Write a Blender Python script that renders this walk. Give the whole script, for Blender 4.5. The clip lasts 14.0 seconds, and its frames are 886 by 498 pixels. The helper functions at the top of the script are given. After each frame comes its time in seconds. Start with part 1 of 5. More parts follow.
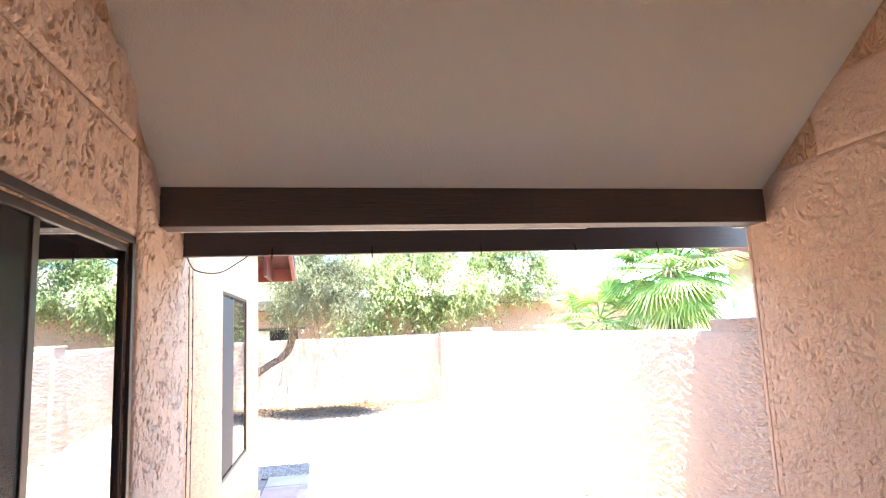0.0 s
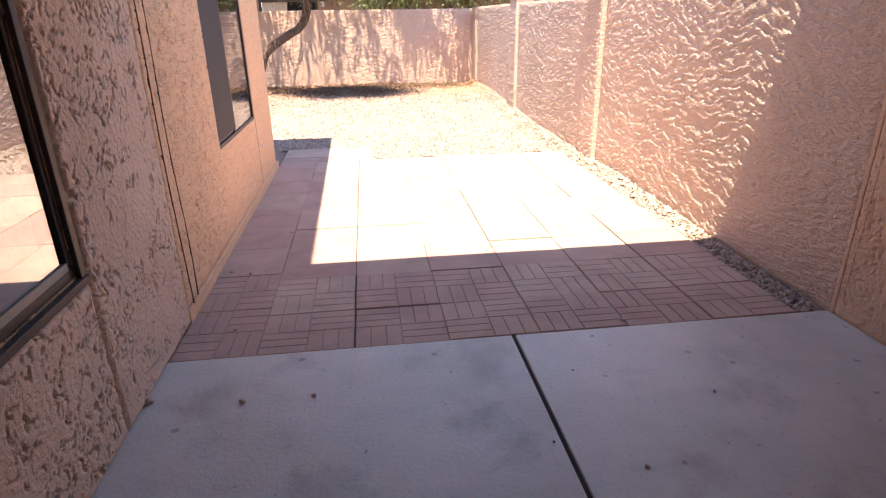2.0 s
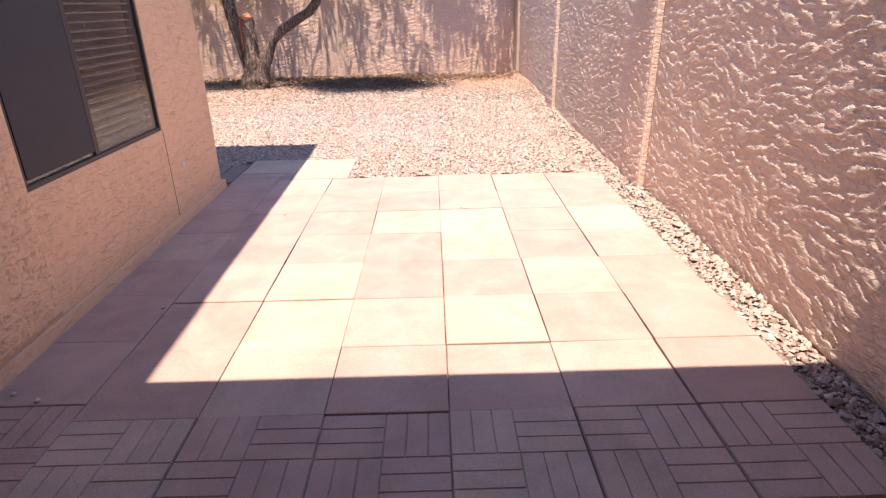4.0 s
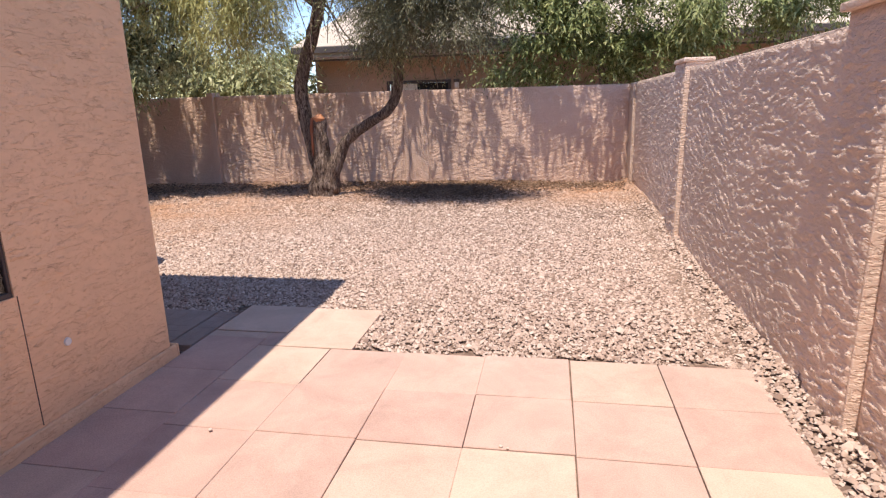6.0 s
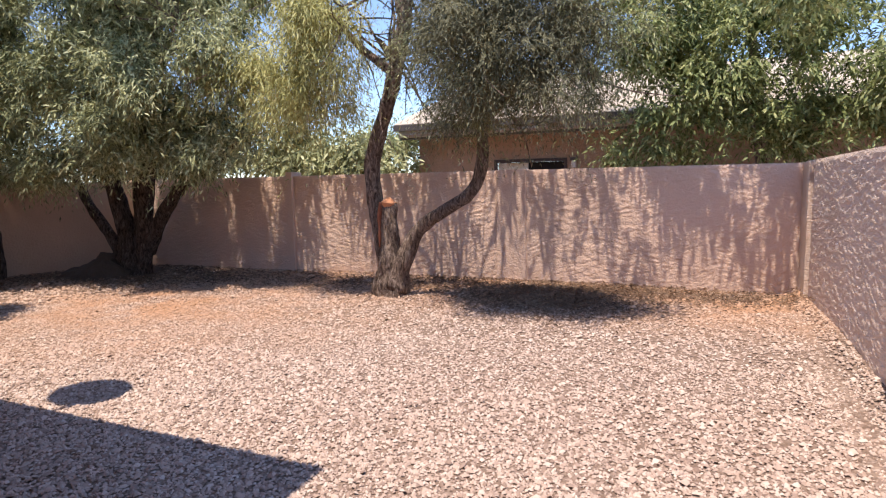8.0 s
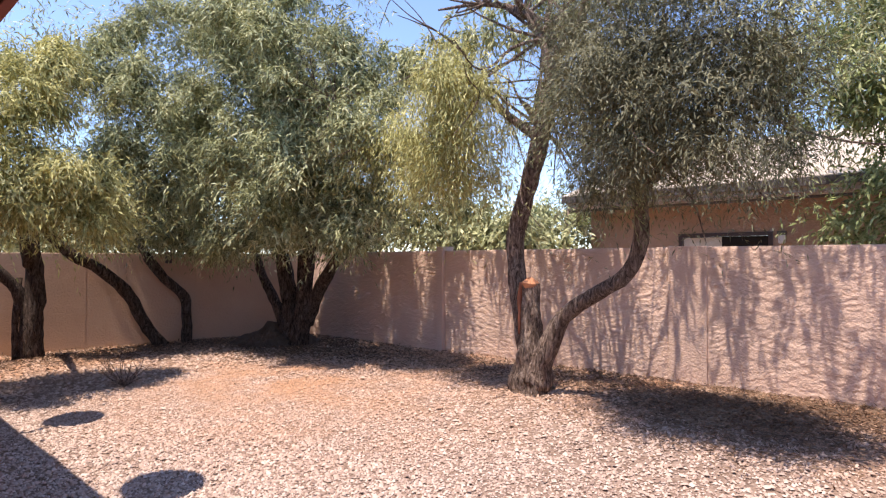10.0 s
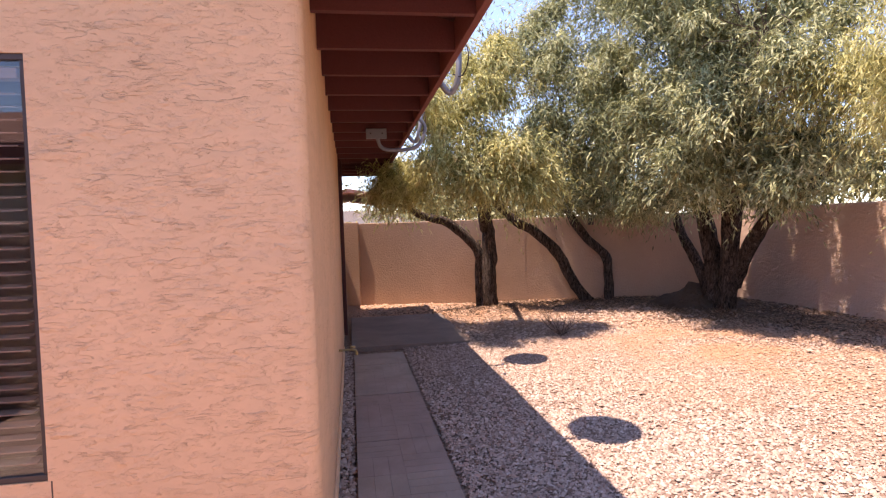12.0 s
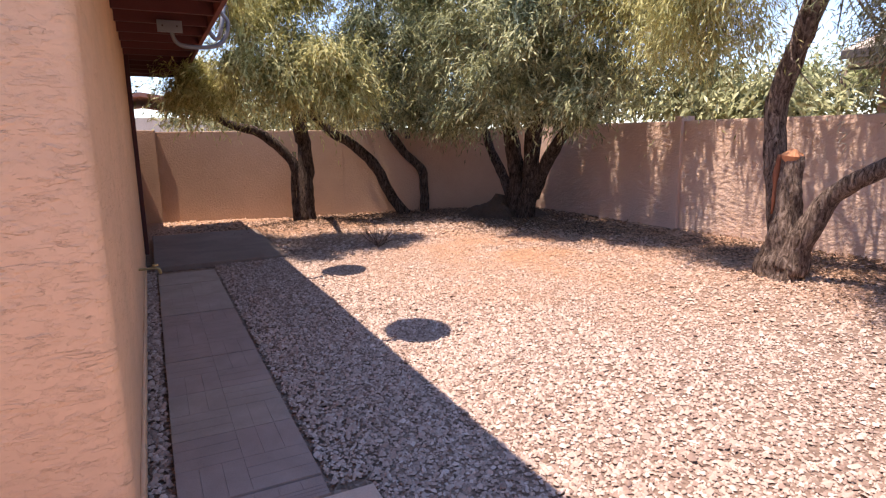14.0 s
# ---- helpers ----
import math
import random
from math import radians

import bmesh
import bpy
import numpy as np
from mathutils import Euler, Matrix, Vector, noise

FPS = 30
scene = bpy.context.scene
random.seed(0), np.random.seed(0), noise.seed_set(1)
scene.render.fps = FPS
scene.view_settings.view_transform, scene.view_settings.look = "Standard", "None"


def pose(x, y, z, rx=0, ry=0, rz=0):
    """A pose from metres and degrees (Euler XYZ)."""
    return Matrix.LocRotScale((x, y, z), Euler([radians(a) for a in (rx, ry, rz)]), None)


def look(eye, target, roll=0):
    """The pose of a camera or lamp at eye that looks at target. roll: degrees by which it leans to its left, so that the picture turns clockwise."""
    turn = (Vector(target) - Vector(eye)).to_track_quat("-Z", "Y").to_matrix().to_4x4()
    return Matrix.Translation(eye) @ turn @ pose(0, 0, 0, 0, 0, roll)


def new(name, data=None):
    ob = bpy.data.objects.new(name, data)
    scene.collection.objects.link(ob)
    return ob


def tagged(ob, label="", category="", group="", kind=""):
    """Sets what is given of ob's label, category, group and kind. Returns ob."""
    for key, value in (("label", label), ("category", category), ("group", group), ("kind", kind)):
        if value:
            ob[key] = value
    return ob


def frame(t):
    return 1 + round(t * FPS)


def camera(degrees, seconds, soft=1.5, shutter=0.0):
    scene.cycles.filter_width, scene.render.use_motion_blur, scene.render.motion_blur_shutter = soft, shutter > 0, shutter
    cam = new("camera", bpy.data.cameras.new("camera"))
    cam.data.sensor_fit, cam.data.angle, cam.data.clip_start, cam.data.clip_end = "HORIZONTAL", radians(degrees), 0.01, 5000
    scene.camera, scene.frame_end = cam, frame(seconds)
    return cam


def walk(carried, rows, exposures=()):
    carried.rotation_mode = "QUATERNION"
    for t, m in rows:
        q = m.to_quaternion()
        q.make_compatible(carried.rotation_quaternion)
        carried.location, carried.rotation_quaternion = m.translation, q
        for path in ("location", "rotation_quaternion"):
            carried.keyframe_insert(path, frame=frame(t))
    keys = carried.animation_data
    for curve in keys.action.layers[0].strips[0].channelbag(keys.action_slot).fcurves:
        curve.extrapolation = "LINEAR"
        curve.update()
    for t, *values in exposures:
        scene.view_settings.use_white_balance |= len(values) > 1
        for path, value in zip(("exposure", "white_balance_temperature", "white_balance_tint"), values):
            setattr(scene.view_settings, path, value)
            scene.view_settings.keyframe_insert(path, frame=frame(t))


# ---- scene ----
cam = camera(74.6, 14.0, soft=1.2)
METRES, EYE, TILT, LEAN, TURN = 8.3, 1.85, 0.0, 0.0, -11.0
ROWS = [
    (0.0, 0.0, 0.0, 0.0, 0.34, 7.81, 2.46),
    (0.5, -0.0004, -0.0001, -0.0101, 2.1, -4.52, 1.49),
    (1.0, -0.0049, 0.0136, -0.0176, 3.67, -13.37, 1.15),
    (1.5, -0.0077, 0.0426, -0.0225, 4.14, -18.9, 1.1),
    (2.0, 0.0053, 0.0901, -0.0351, 3.68, -21.74, 0.86),
    (4.5, 0.0643, 0.3613, -0.0479, 12.63, -22.84, 0.98),
    (5.0, 0.0633, 0.4185, -0.0493, 15.45, -18.89, 0.67),
    (5.5, 0.0676, 0.4841, -0.0487, 17.91, -15.65, 0.79),
    (6.0, 0.0616, 0.5545, -0.0482, 21.27, -13.77, 1.45),
    (6.5, 0.0501, 0.6199, -0.0435, 25.01, -12.31, 1.74),
    (7.0, 0.0412, 0.6821, -0.0416, 27.83, -10.27, 1.71),
    (9.5, 0.0017, 0.9316, -0.0363, 47.5, -0.58, -0.31),
    (10.0, -0.001, 0.9403, -0.0339, 53.11, 1.18, -0.06),
    (10.5, -0.004, 0.9398, -0.0341, 61.31, 2.21, 0.97),
    (11.0, -0.0074, 0.9346, -0.0326, 72.11, 2.28, 1.48),
    (11.5, -0.0081, 0.9279, -0.0316, 83.69, 0.99, 1.6),
    (12.0, -0.0073, 0.9252, -0.0329, 91.96, -2.18, 1.87),
    (12.5, -0.0064, 0.9242, -0.0344, 93.58, -5.63, 2.18),
    (13.0, -0.0066, 0.9259, -0.0353, 89.83, -8.28, 1.97),
    (13.5, -0.0062, 0.9274, -0.0361, 82.55, -10.02, 1.28),
    (14.0, -0.0047, 0.928, -0.0374, 74.42, -10.89, 0.68),
]
EXPOSURES = [(0.0, 4.25, 6300, -10), (0.3, 3.64, 6450, -7), (0.5, 3.15, 6650, -4), (0.7, 2.85, 7000, 0), (1.0, 2.58, 7300, 5), (1.5, 2.52, 7650, 11), (2.2, 2.38, 7750, 14), (4.3, 1.62, 6800, 17), (4.8, 1.42, 6700, 17),
             (5.5, 1.3, 6900, 15), (7.2, 1.35, 6900, 14), (9.3, 1.5, 6800, 16), (11.0, 1.8, 7200, 22), (12.2, 1.97, 7600, 27), (12.7, 1.95, 7450, 26), (14.0, 1.72, 7150, 22)]
walk(cam, [(t, pose(0, 0, EYE, TILT, LEAN, TURN) @ pose(METRES * x, METRES * y, METRES * z, 90 + pitch, roll, yaw)) for t, x, y, z, yaw, pitch, roll in ROWS], EXPOSURES)

# ---- world and sun ----
KX, KY = 0.05, 0.288  # how far a shadow moves along x and y for each metre of height
world = bpy.data.worlds.new("sky")
scene.world = world
world.use_nodes = True
sky = world.node_tree.nodes.new("ShaderNodeTexSky")
sky.sky_type, sky.sun_disc = "NISHITA", False
sky.sun_elevation, sky.sun_rotation = math.atan2(1, math.hypot(KX, KY)), math.pi + math.atan2(KX, KY)
sky.air_density, sky.dust_density, sky.ozone_density = 0.75, 0.05, 3.6
back = world.node_tree.nodes["Background"]
back.inputs["Strength"].default_value = 0.128
world.node_tree.links.new(sky.outputs[0], back.inputs["Color"])
sun = new("sun", bpy.data.lights.new("sun", "SUN"))
sun.data.energy, sun.data.angle, sun.data.color = 2.45, radians(0.53), (1.0, 0.935, 0.83)
sun.matrix_world = look((0, 0, 20), (KX * 20, KY * 20, 0))

# ---- materials ----


class Nodes:
    """A short way to write a node material."""

    def __init__(self, name, rough=0.8, metal=0.0, spec=0.35):
        self.mat = bpy.data.materials.new(name)
        self.mat.use_nodes = True
        self.tree = self.mat.node_tree
        self.bsdf = self.tree.nodes["Principled BSDF"]
        self.bsdf.inputs["Roughness"].default_value = rough
        self.bsdf.inputs["Metallic"].default_value = metal
        self.bsdf.inputs["Specular IOR Level"].default_value = spec
        self.place = self.add("ShaderNodeNewGeometry").outputs["Position"]

    def add(self, kind, **values):
        node = self.tree.nodes.new(kind)
        for key, value in values.items():
            node.inputs[key.replace("_", " ")].default_value = value
        return node

    def link(self, a, b):
        self.tree.links.new(a, b)

    def stretch(self, scale, turn=(0, 0, 0), source=None):
        m = self.add("ShaderNodeMapping", Scale=scale, Rotation=turn)
        self.link(source or self.place, m.inputs["Vector"])
        return m.outputs[0]

    def noise(self, scale, detail=4.0, rough=0.55, warp=0.0, source=None):
        n = self.add("ShaderNodeTexNoise", Scale=scale, Detail=detail, Roughness=rough, Distortion=warp)
        self.link(source or self.place, n.inputs["Vector"])
        return n.outputs["Fac"]

    def cells(self, scale, source=None, feature="F1"):
        n = self.add("ShaderNodeTexVoronoi", Scale=scale)
        n.feature = feature
        self.link(source or self.place, n.inputs["Vector"])
        return n

    def ramp(self, fac, *stops):
        r = self.tree.nodes.new("ShaderNodeValToRGB")
        for i, (at, colour) in enumerate(stops):
            e = r.color_ramp.elements[i] if i < 2 else r.color_ramp.elements.new(at)
            e.position = at
            e.color = (*colour, 1) if len(colour) == 3 else colour
        self.link(fac, r.inputs[0])
        return r.outputs[0]

    def mix(self, fac, a, b, blend="MIX"):
        m = self.tree.nodes.new("ShaderNodeMix")
        m.data_type, m.blend_type = "RGBA", blend
        for socket, value in ((m.inputs[0], fac), (m.inputs[6], a), (m.inputs[7], b)):
            if isinstance(value, (int, float)):
                socket.default_value = value
            elif isinstance(value, tuple):
                socket.default_value = (*value, 1)
            else:
                self.link(value, socket)
        return m.outputs[2]

    def sums(self, a, b, op="ADD"):
        m = self.tree.nodes.new("ShaderNodeMath")
        m.operation = op
        for socket, value in ((m.inputs[0], a), (m.inputs[1], b)):
            if isinstance(value, (int, float)):
                socket.default_value = value
            else:
                self.link(value, socket)
        return m.outputs[0]

    def done(self, colour, height=None, depth=0.01, strength=1.0):
        if isinstance(colour, tuple):
            self.bsdf.inputs["Base Color"].default_value = (*colour, 1)
        else:
            self.link(colour, self.bsdf.inputs["Base Color"])
        if height is not None:
            b = self.add("ShaderNodeBump", Strength=strength, Distance=depth)
            self.link(height, b.inputs["Height"])
            self.link(b.outputs[0], self.bsdf.inputs["Normal"])
        return self.mat


def grey(v):
    return (v, v, v)


def tint(c, k):
    return tuple(v * k for v in c)


def stucco(name, base, stretch, scale, warp, depth, low=0.42, high=0.56):
    n = Nodes(name, 0.92, 0, 0.2)
    src = n.stretch(stretch)
    flat = n.ramp(n.noise(scale, 3, 0.5, warp, src), (low, grey(0)), (high, grey(1)))
    fine = n.noise(110, 3, 0.6)
    broad = n.noise(1.1, 4, 0.6)
    mid = n.noise(scale * 2.6, 3, 0.6, 0.5, src)
    h = n.sums(n.sums(flat, 1.0, "MULTIPLY"), n.sums(n.sums(fine, 0.16, "MULTIPLY"), n.sums(mid, 0.55, "MULTIPLY")))
    c = n.mix(n.ramp(broad, (0.3, grey(0)), (0.7, grey(1))), tint(base, 0.9), tint(base, 1.07))
    c = n.mix(n.ramp(mid, (0.35, grey(0.35)), (0.5, grey(0))), c, tint(base, 0.78))
    return n.done(c, h, depth)


STUCCO = (0.88, 0.555, 0.34)


def lipped_stucco(name, base):
    """Flat trowelled stucco with thin winding trowel lips that run mostly level, broken up in patches, over faint stains."""
    n = Nodes(name, 0.92, 0, 0.2)
    h, lip_shade = None, None
    for scale, tall, share, lo in ((2.6, 6.0, 0.8, 0.46), (5.5, 5.0, 0.7, 0.48), (12.0, 3.4, 0.5, 0.50)):
        field = n.noise(scale, 5, 0.6, 0.3, n.stretch((1.0, 1.0, tall)))
        lip = n.ramp(field, (0.490, grey(0)), (0.506, grey(1)))
        edge = n.ramp(field, (0.488, grey(0)), (0.497, grey(1)), (0.506, grey(0)))
        where = n.ramp(n.noise(scale * 1.9, 3, 0.6, 0.2, n.stretch((1.0, 1.0, 1.8))), (lo, grey(0)), (lo + 0.14, grey(1)))
        step = n.sums(n.sums(lip, where, "MULTIPLY"), share, "MULTIPLY")
        line = n.sums(edge, where, "MULTIPLY")
        h = step if h is None else n.sums(h, step)
        lip_shade = line if lip_shade is None else n.sums(lip_shade, line, "MAXIMUM")
    h = n.sums(h, n.sums(n.noise(110, 3), 0.14, "MULTIPLY"))
    c = n.mix(n.ramp(n.noise(1.3, 4, 0.6), (0.3, grey(0)), (0.7, grey(1))), tint(base, 0.94), tint(base, 1.05))
    c = n.mix(1.0, c, n.ramp(n.noise(9.0, 4, 0.6, 0.4, n.stretch((1.0, 1.0, 2.5))), (0.3, grey(0.95)), (0.7, grey(1.03))), "MULTIPLY")
    # Dark line along each lip: the edge's small shadow painted into the colour.
    c = n.mix(n.sums(lip_shade, 0.26, "MULTIPLY"), c, (base[0] * 0.45, base[1] * 0.38, base[2] * 0.38))
    return n.done(c, h, 0.0045)


mat_stucco_smooth = lipped_stucco("smooth_trowelled_stucco", STUCCO)
mat_stucco_rough = stucco("rough_lace_stucco", tint(STUCCO, 0.92), (1.0, 1.0, 0.62), 17, 1.2, 0.022)
mat_stucco_coat = stucco("lace_stucco_coat", (0.80, 0.56, 0.415), (1, 1, 1), 40, 0.3, 0.002)
mat_fence_coat = stucco("garden_wall_coat", (0.80, 0.61, 0.50), (1, 1, 2.6), 24, 0.5, 0.006)
mat_fence_back_coat = stucco("back_wall_coat", (0.73, 0.51, 0.40), (1, 1, 1), 40, 0.3, 0.003)
mat_fence = stucco("garden_wall_stucco", (0.74, 0.56, 0.455), (1.0, 1.0, 2.6), 22, 0.6, 0.010)
mat_fence_back = stucco("back_wall_stucco", (0.68, 0.475, 0.37), (1.0, 1.0, 2.6), 22, 0.6, 0.008)
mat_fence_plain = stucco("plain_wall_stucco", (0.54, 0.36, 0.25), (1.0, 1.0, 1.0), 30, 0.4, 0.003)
mat_neighbour = stucco("neighbour_stucco", (0.50, 0.345, 0.25), (1, 1, 1), 20, 0.4, 0.006)
mat_cream = stucco("cream_stucco", (0.72, 0.66, 0.55), (1, 1, 1), 20, 0.4, 0.004)


def ceiling_paint():
    n = Nodes("ceiling_paint", 0.9, 0, 0.2)
    return n.done(n.mix(n.noise(1.7), (0.78, 0.71, 0.56), (0.84, 0.77, 0.62)), n.noise(90, 3), 0.003)


def wood_paint(name, base, rough=0.55):
    n = Nodes(name, rough)
    grain = n.noise(6, 5, 0.6, 0.4, n.stretch((1.0, 14, 14)))
    return n.done(n.mix(grain, tint(base, 0.8), tint(base, 1.25)), grain, 0.003)


mat_ceiling = ceiling_paint()
mat_beam = wood_paint("dark_brown_beam_paint", (0.105, 0.088, 0.083), 0.5)
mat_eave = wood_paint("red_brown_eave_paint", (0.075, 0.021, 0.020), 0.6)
# Rafters are lighter than the eave boards: ground bounce light put into their colour.
mat_rafter = wood_paint("bounce_lit_rafter_paint", (0.115, 0.033, 0.030), 0.6)
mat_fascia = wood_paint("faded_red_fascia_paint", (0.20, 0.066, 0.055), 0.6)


def concrete():
    """Steel-trowelled slab with cloudy stains, darker damp-looking blotches and fine specks."""
    n = Nodes("worn_concrete", 0.36, 0, 0.6)
    broad = n.ramp(n.noise(1.1, 6, 0.62, 0.1), (0.3, (0.56, 0.54, 0.505)), (0.5, (0.70, 0.675, 0.635)), (0.72, (0.80, 0.775, 0.73)))
    blots = n.ramp(n.noise(2.4, 5, 0.6, 0.2), (0.32, grey(0.74)), (0.46, grey(0.97)), (0.62, grey(1.0)), (0.74, grey(1.10)))
    specks = n.ramp(n.noise(60, 4, 0.7), (0.3, grey(0.70)), (0.42, grey(1)))
    spots = n.ramp(n.noise(17, 2, 0.4), (0.24, grey(0.55)), (0.29, grey(1)))
    c = n.mix(1.0, n.mix(1.0, broad, blots, "MULTIPLY"), n.mix(1.0, specks, spots, "MULTIPLY"), "MULTIPLY")
    return n.done(c, n.noise(45, 5, 0.7), 0.004)


# Dark brownish concrete: the eave's and trees' shade is put into the colour.
def shaded_concrete():
    n = Nodes("brownish_shaded_concrete", 0.85, 0, 0.3)
    broad = n.ramp(n.noise(1.6, 6, 0.65, 0.6), (0.3, (0.18, 0.135, 0.11)), (0.7, (0.27, 0.21, 0.175)))
    return n.done(n.mix(1.0, broad, n.ramp(n.noise(70, 4, 0.7), (0.3, grey(0.75)), (0.5, grey(1))), "MULTIPLY"), n.noise(50, 5, 0.7), 0.004)


def paver_clay(name, k):
    n = Nodes(name, 0.85, 0, 0.25)
    each = n.add("ShaderNodeObjectInfo").outputs["Random"]
    hue = n.ramp(each, *((at, tuple(a * b for a, b in zip(c, k))) for at, c in ((0.0, (0.54, 0.352, 0.292)), (0.6, (0.57, 0.39, 0.322)), (0.85, (0.595, 0.425, 0.34)), (1.0, (0.63, 0.47, 0.37)))))
    stain = n.ramp(n.noise(3.3, 5, 0.65, 0.5), (0.3, grey(0.82)), (0.65, grey(1.06)))
    grit = n.ramp(n.noise(150, 3, 0.7), (0.3, grey(0.85)), (0.6, grey(1.05)))
    c = n.mix(1.0, n.mix(1.0, hue, stain, "MULTIPLY"), grit, "MULTIPLY")
    return n.done(c, n.noise(130, 4, 0.7), 0.003)


def brown_patch(n):
    """Where brown dirt and litter lie among the chips: a wide patch in the yard and strips at the back and west walls."""
    far = n.add("ShaderNodeVectorMath")
    far.operation = "DISTANCE"
    n.link(n.stretch((0.75, 1.0, 0.0)), far.inputs[0])
    far.inputs[1].default_value = (-3.6, 12.0, 0.0)
    patch = n.ramp(n.sums(far.outputs["Value"], 0.25, "MULTIPLY"), (0.12, grey(1)), (0.74, grey(0)))
    y = n.add("ShaderNodeSeparateXYZ")
    n.link(n.place, y.inputs[0])
    strip = n.ramp(n.sums(n.sums(y.outputs["Y"], 12.0, "SUBTRACT"), 0.4, "MULTIPLY"), (0.0, grey(0)), (0.6, grey(1)))
    side = n.ramp(n.sums(n.sums(-6.6, y.outputs["X"], "SUBTRACT"), 0.35, "MULTIPLY"), (0.0, grey(0)), (0.7, grey(1)))
    both = n.mix(1.0, n.mix(1.0, patch, strip, "LIGHTEN"), side, "LIGHTEN")
    return n.mix(1.0, both, n.ramp(n.noise(1.5, 5, 0.65), (0.34, grey(0.25)), (0.60, grey(0.88))), "MULTIPLY")


def gravel_bed():
    n = Nodes("crushed_granite_bed", 0.95, 0, 0.2)
    v = n.cells(34)
    base = n.ramp(v.outputs["Color"], (0.0, (0.14, 0.09, 0.068)), (0.5, (0.25, 0.17, 0.13)), (1.0, (0.36, 0.265, 0.21)))
    dirt = brown_patch(n)
    return n.done(n.mix(dirt, base, (0.40, 0.235, 0.145)), v.outputs["Distance"], 0.02)


def gravel_stone():
    n = Nodes("granite_chips", 0.9, 0, 0.25)
    each = n.add("ShaderNodeNewGeometry").outputs["Random Per Island"]
    c = n.ramp(each, (0.0, (0.25, 0.17, 0.135)), (0.3, (0.41, 0.295, 0.24)), (0.75, (0.51, 0.385, 0.32)), (1.0, (0.62, 0.50, 0.43)))
    dirt = brown_patch(n)
    return n.done(n.mix(dirt, c, (0.46, 0.25, 0.145)), n.noise(70, 3), 0.004)


def bark(name, k):
    n = Nodes(name, 0.95, 0, 0.15)
    f = n.noise(15, 6, 0.75, 1.4, n.stretch((1.5, 1.5, 0.42)))
    return n.done(n.ramp(f, (0.36, tint((0.035, 0.022, 0.017), k)), (0.50, tint((0.20, 0.14, 0.11), k)), (0.66, tint((0.48, 0.37, 0.30), k))), f, 0.09)


def foliage(name, dark, mid, light, through_light=0.35):
    n = Nodes(name, 0.6, 0, 0.2)
    each = n.add("ShaderNodeNewGeometry").outputs["Random Per Island"]
    patch = n.noise(2.2, 3)
    f = n.sums(n.sums(each, 0.34, "MULTIPLY"), n.sums(patch, 0.70, "MULTIPLY"))
    c = n.ramp(f, (0.28, dark), (0.52, mid), (0.80, light))
    n.done(c)
    lit = n.add("ShaderNodeBsdfTranslucent")
    n.link(c, lit.inputs["Color"])
    m = n.add("ShaderNodeMixShader", Fac=through_light)
    n.link(n.bsdf.outputs[0], m.inputs[1])
    n.link(lit.outputs[0], m.inputs[2])
    n.link(m.outputs[0], n.tree.nodes["Material Output"].inputs["Surface"])
    return n.mat


def plain(name, base, rough=0.5, metal=0.0):
    n = Nodes(name, rough, metal)
    f = n.noise(9, 4)
    return n.done(n.mix(f, tint(base, 0.88), tint(base, 1.1)), n.noise(160, 2), 0.0008)


def glass(name, mirror, clear):
    n = Nodes(name)
    gloss = n.add("ShaderNodeBsdfGlossy", Roughness=0.0, Color=(0.95, 0.97, 1.0, 1))
    see = n.add("ShaderNodeBsdfTransparent", Color=(*clear, 1))
    edge = n.add("ShaderNodeLayerWeight", Blend=0.5)
    fac = n.sums(n.sums(n.sums(edge.outputs["Facing"], 5.0, "POWER"), 0.85, "MULTIPLY"), mirror + 0.04, "ADD")
    m = n.add("ShaderNodeMixShader")
    n.link(fac, m.inputs[0])
    n.link(see.outputs[0], m.inputs[1])
    n.link(gloss.outputs[0], m.inputs[2])
    n.link(m.outputs[0], n.tree.nodes["Material Output"].inputs["Surface"])
    return n.mat


mat_shaded_concrete = shaded_concrete()
# The rough bark is paled by 1.22 to look sunlit.
mat_concrete, mat_paver, mat_gravel_bed, mat_stone, mat_bark = concrete(), paver_clay("pink_concrete_paver", (1, 1, 1)), gravel_bed(), gravel_stone(), bark("sunlit_rough_bark", 1.22)
mat_walk_paver = paver_clay("greyish_concrete_paver", (0.62, 0.69, 0.72))
# Darkened copy of the bark, with the crowns' shade put into its colour.
mat_shaded_bark = bark("shaded_red_brown_bark", 0.55)
mat_leaf_willow = foliage("grey_green_leaves", (0.08, 0.09, 0.042), (0.37, 0.385, 0.19), (0.74, 0.72, 0.43), 0.20)
mat_leaf_yellow = foliage("yellow_green_leaves", (0.20, 0.19, 0.062), (0.52, 0.49, 0.19), (0.80, 0.74, 0.38), 0.24)
mat_leaf_dusky = foliage("dusky_olive_leaves", (0.07, 0.07, 0.04), (0.19, 0.182, 0.105), (0.33, 0.31, 0.185), 0.22)
mat_leaf_fresh = foliage("fresh_green_leaves", (0.075, 0.10, 0.036), (0.28, 0.325, 0.125), (0.60, 0.60, 0.31), 0.26)
mat_leaf_palm = foliage("palm_leaves", (0.17, 0.25, 0.065), (0.34, 0.45, 0.14), (0.56, 0.63, 0.28), 0.40)
mat_leaf_dry = foliage("dry_leaves", (0.07, 0.04, 0.025), (0.16, 0.095, 0.06), (0.30, 0.20, 0.13), 0.1)
mat_frame = plain("dark_bronze_aluminium", (0.085, 0.064, 0.06), 0.45, 0.2)
mat_sill = plain("pale_window_track", (0.5, 0.42, 0.33), 0.6)
mat_glass = glass("window_glass", 0.40, (0.62, 0.64, 0.64))
mat_glass_screen = glass("screened_window_glass", 0.13, (0.35, 0.35, 0.36))
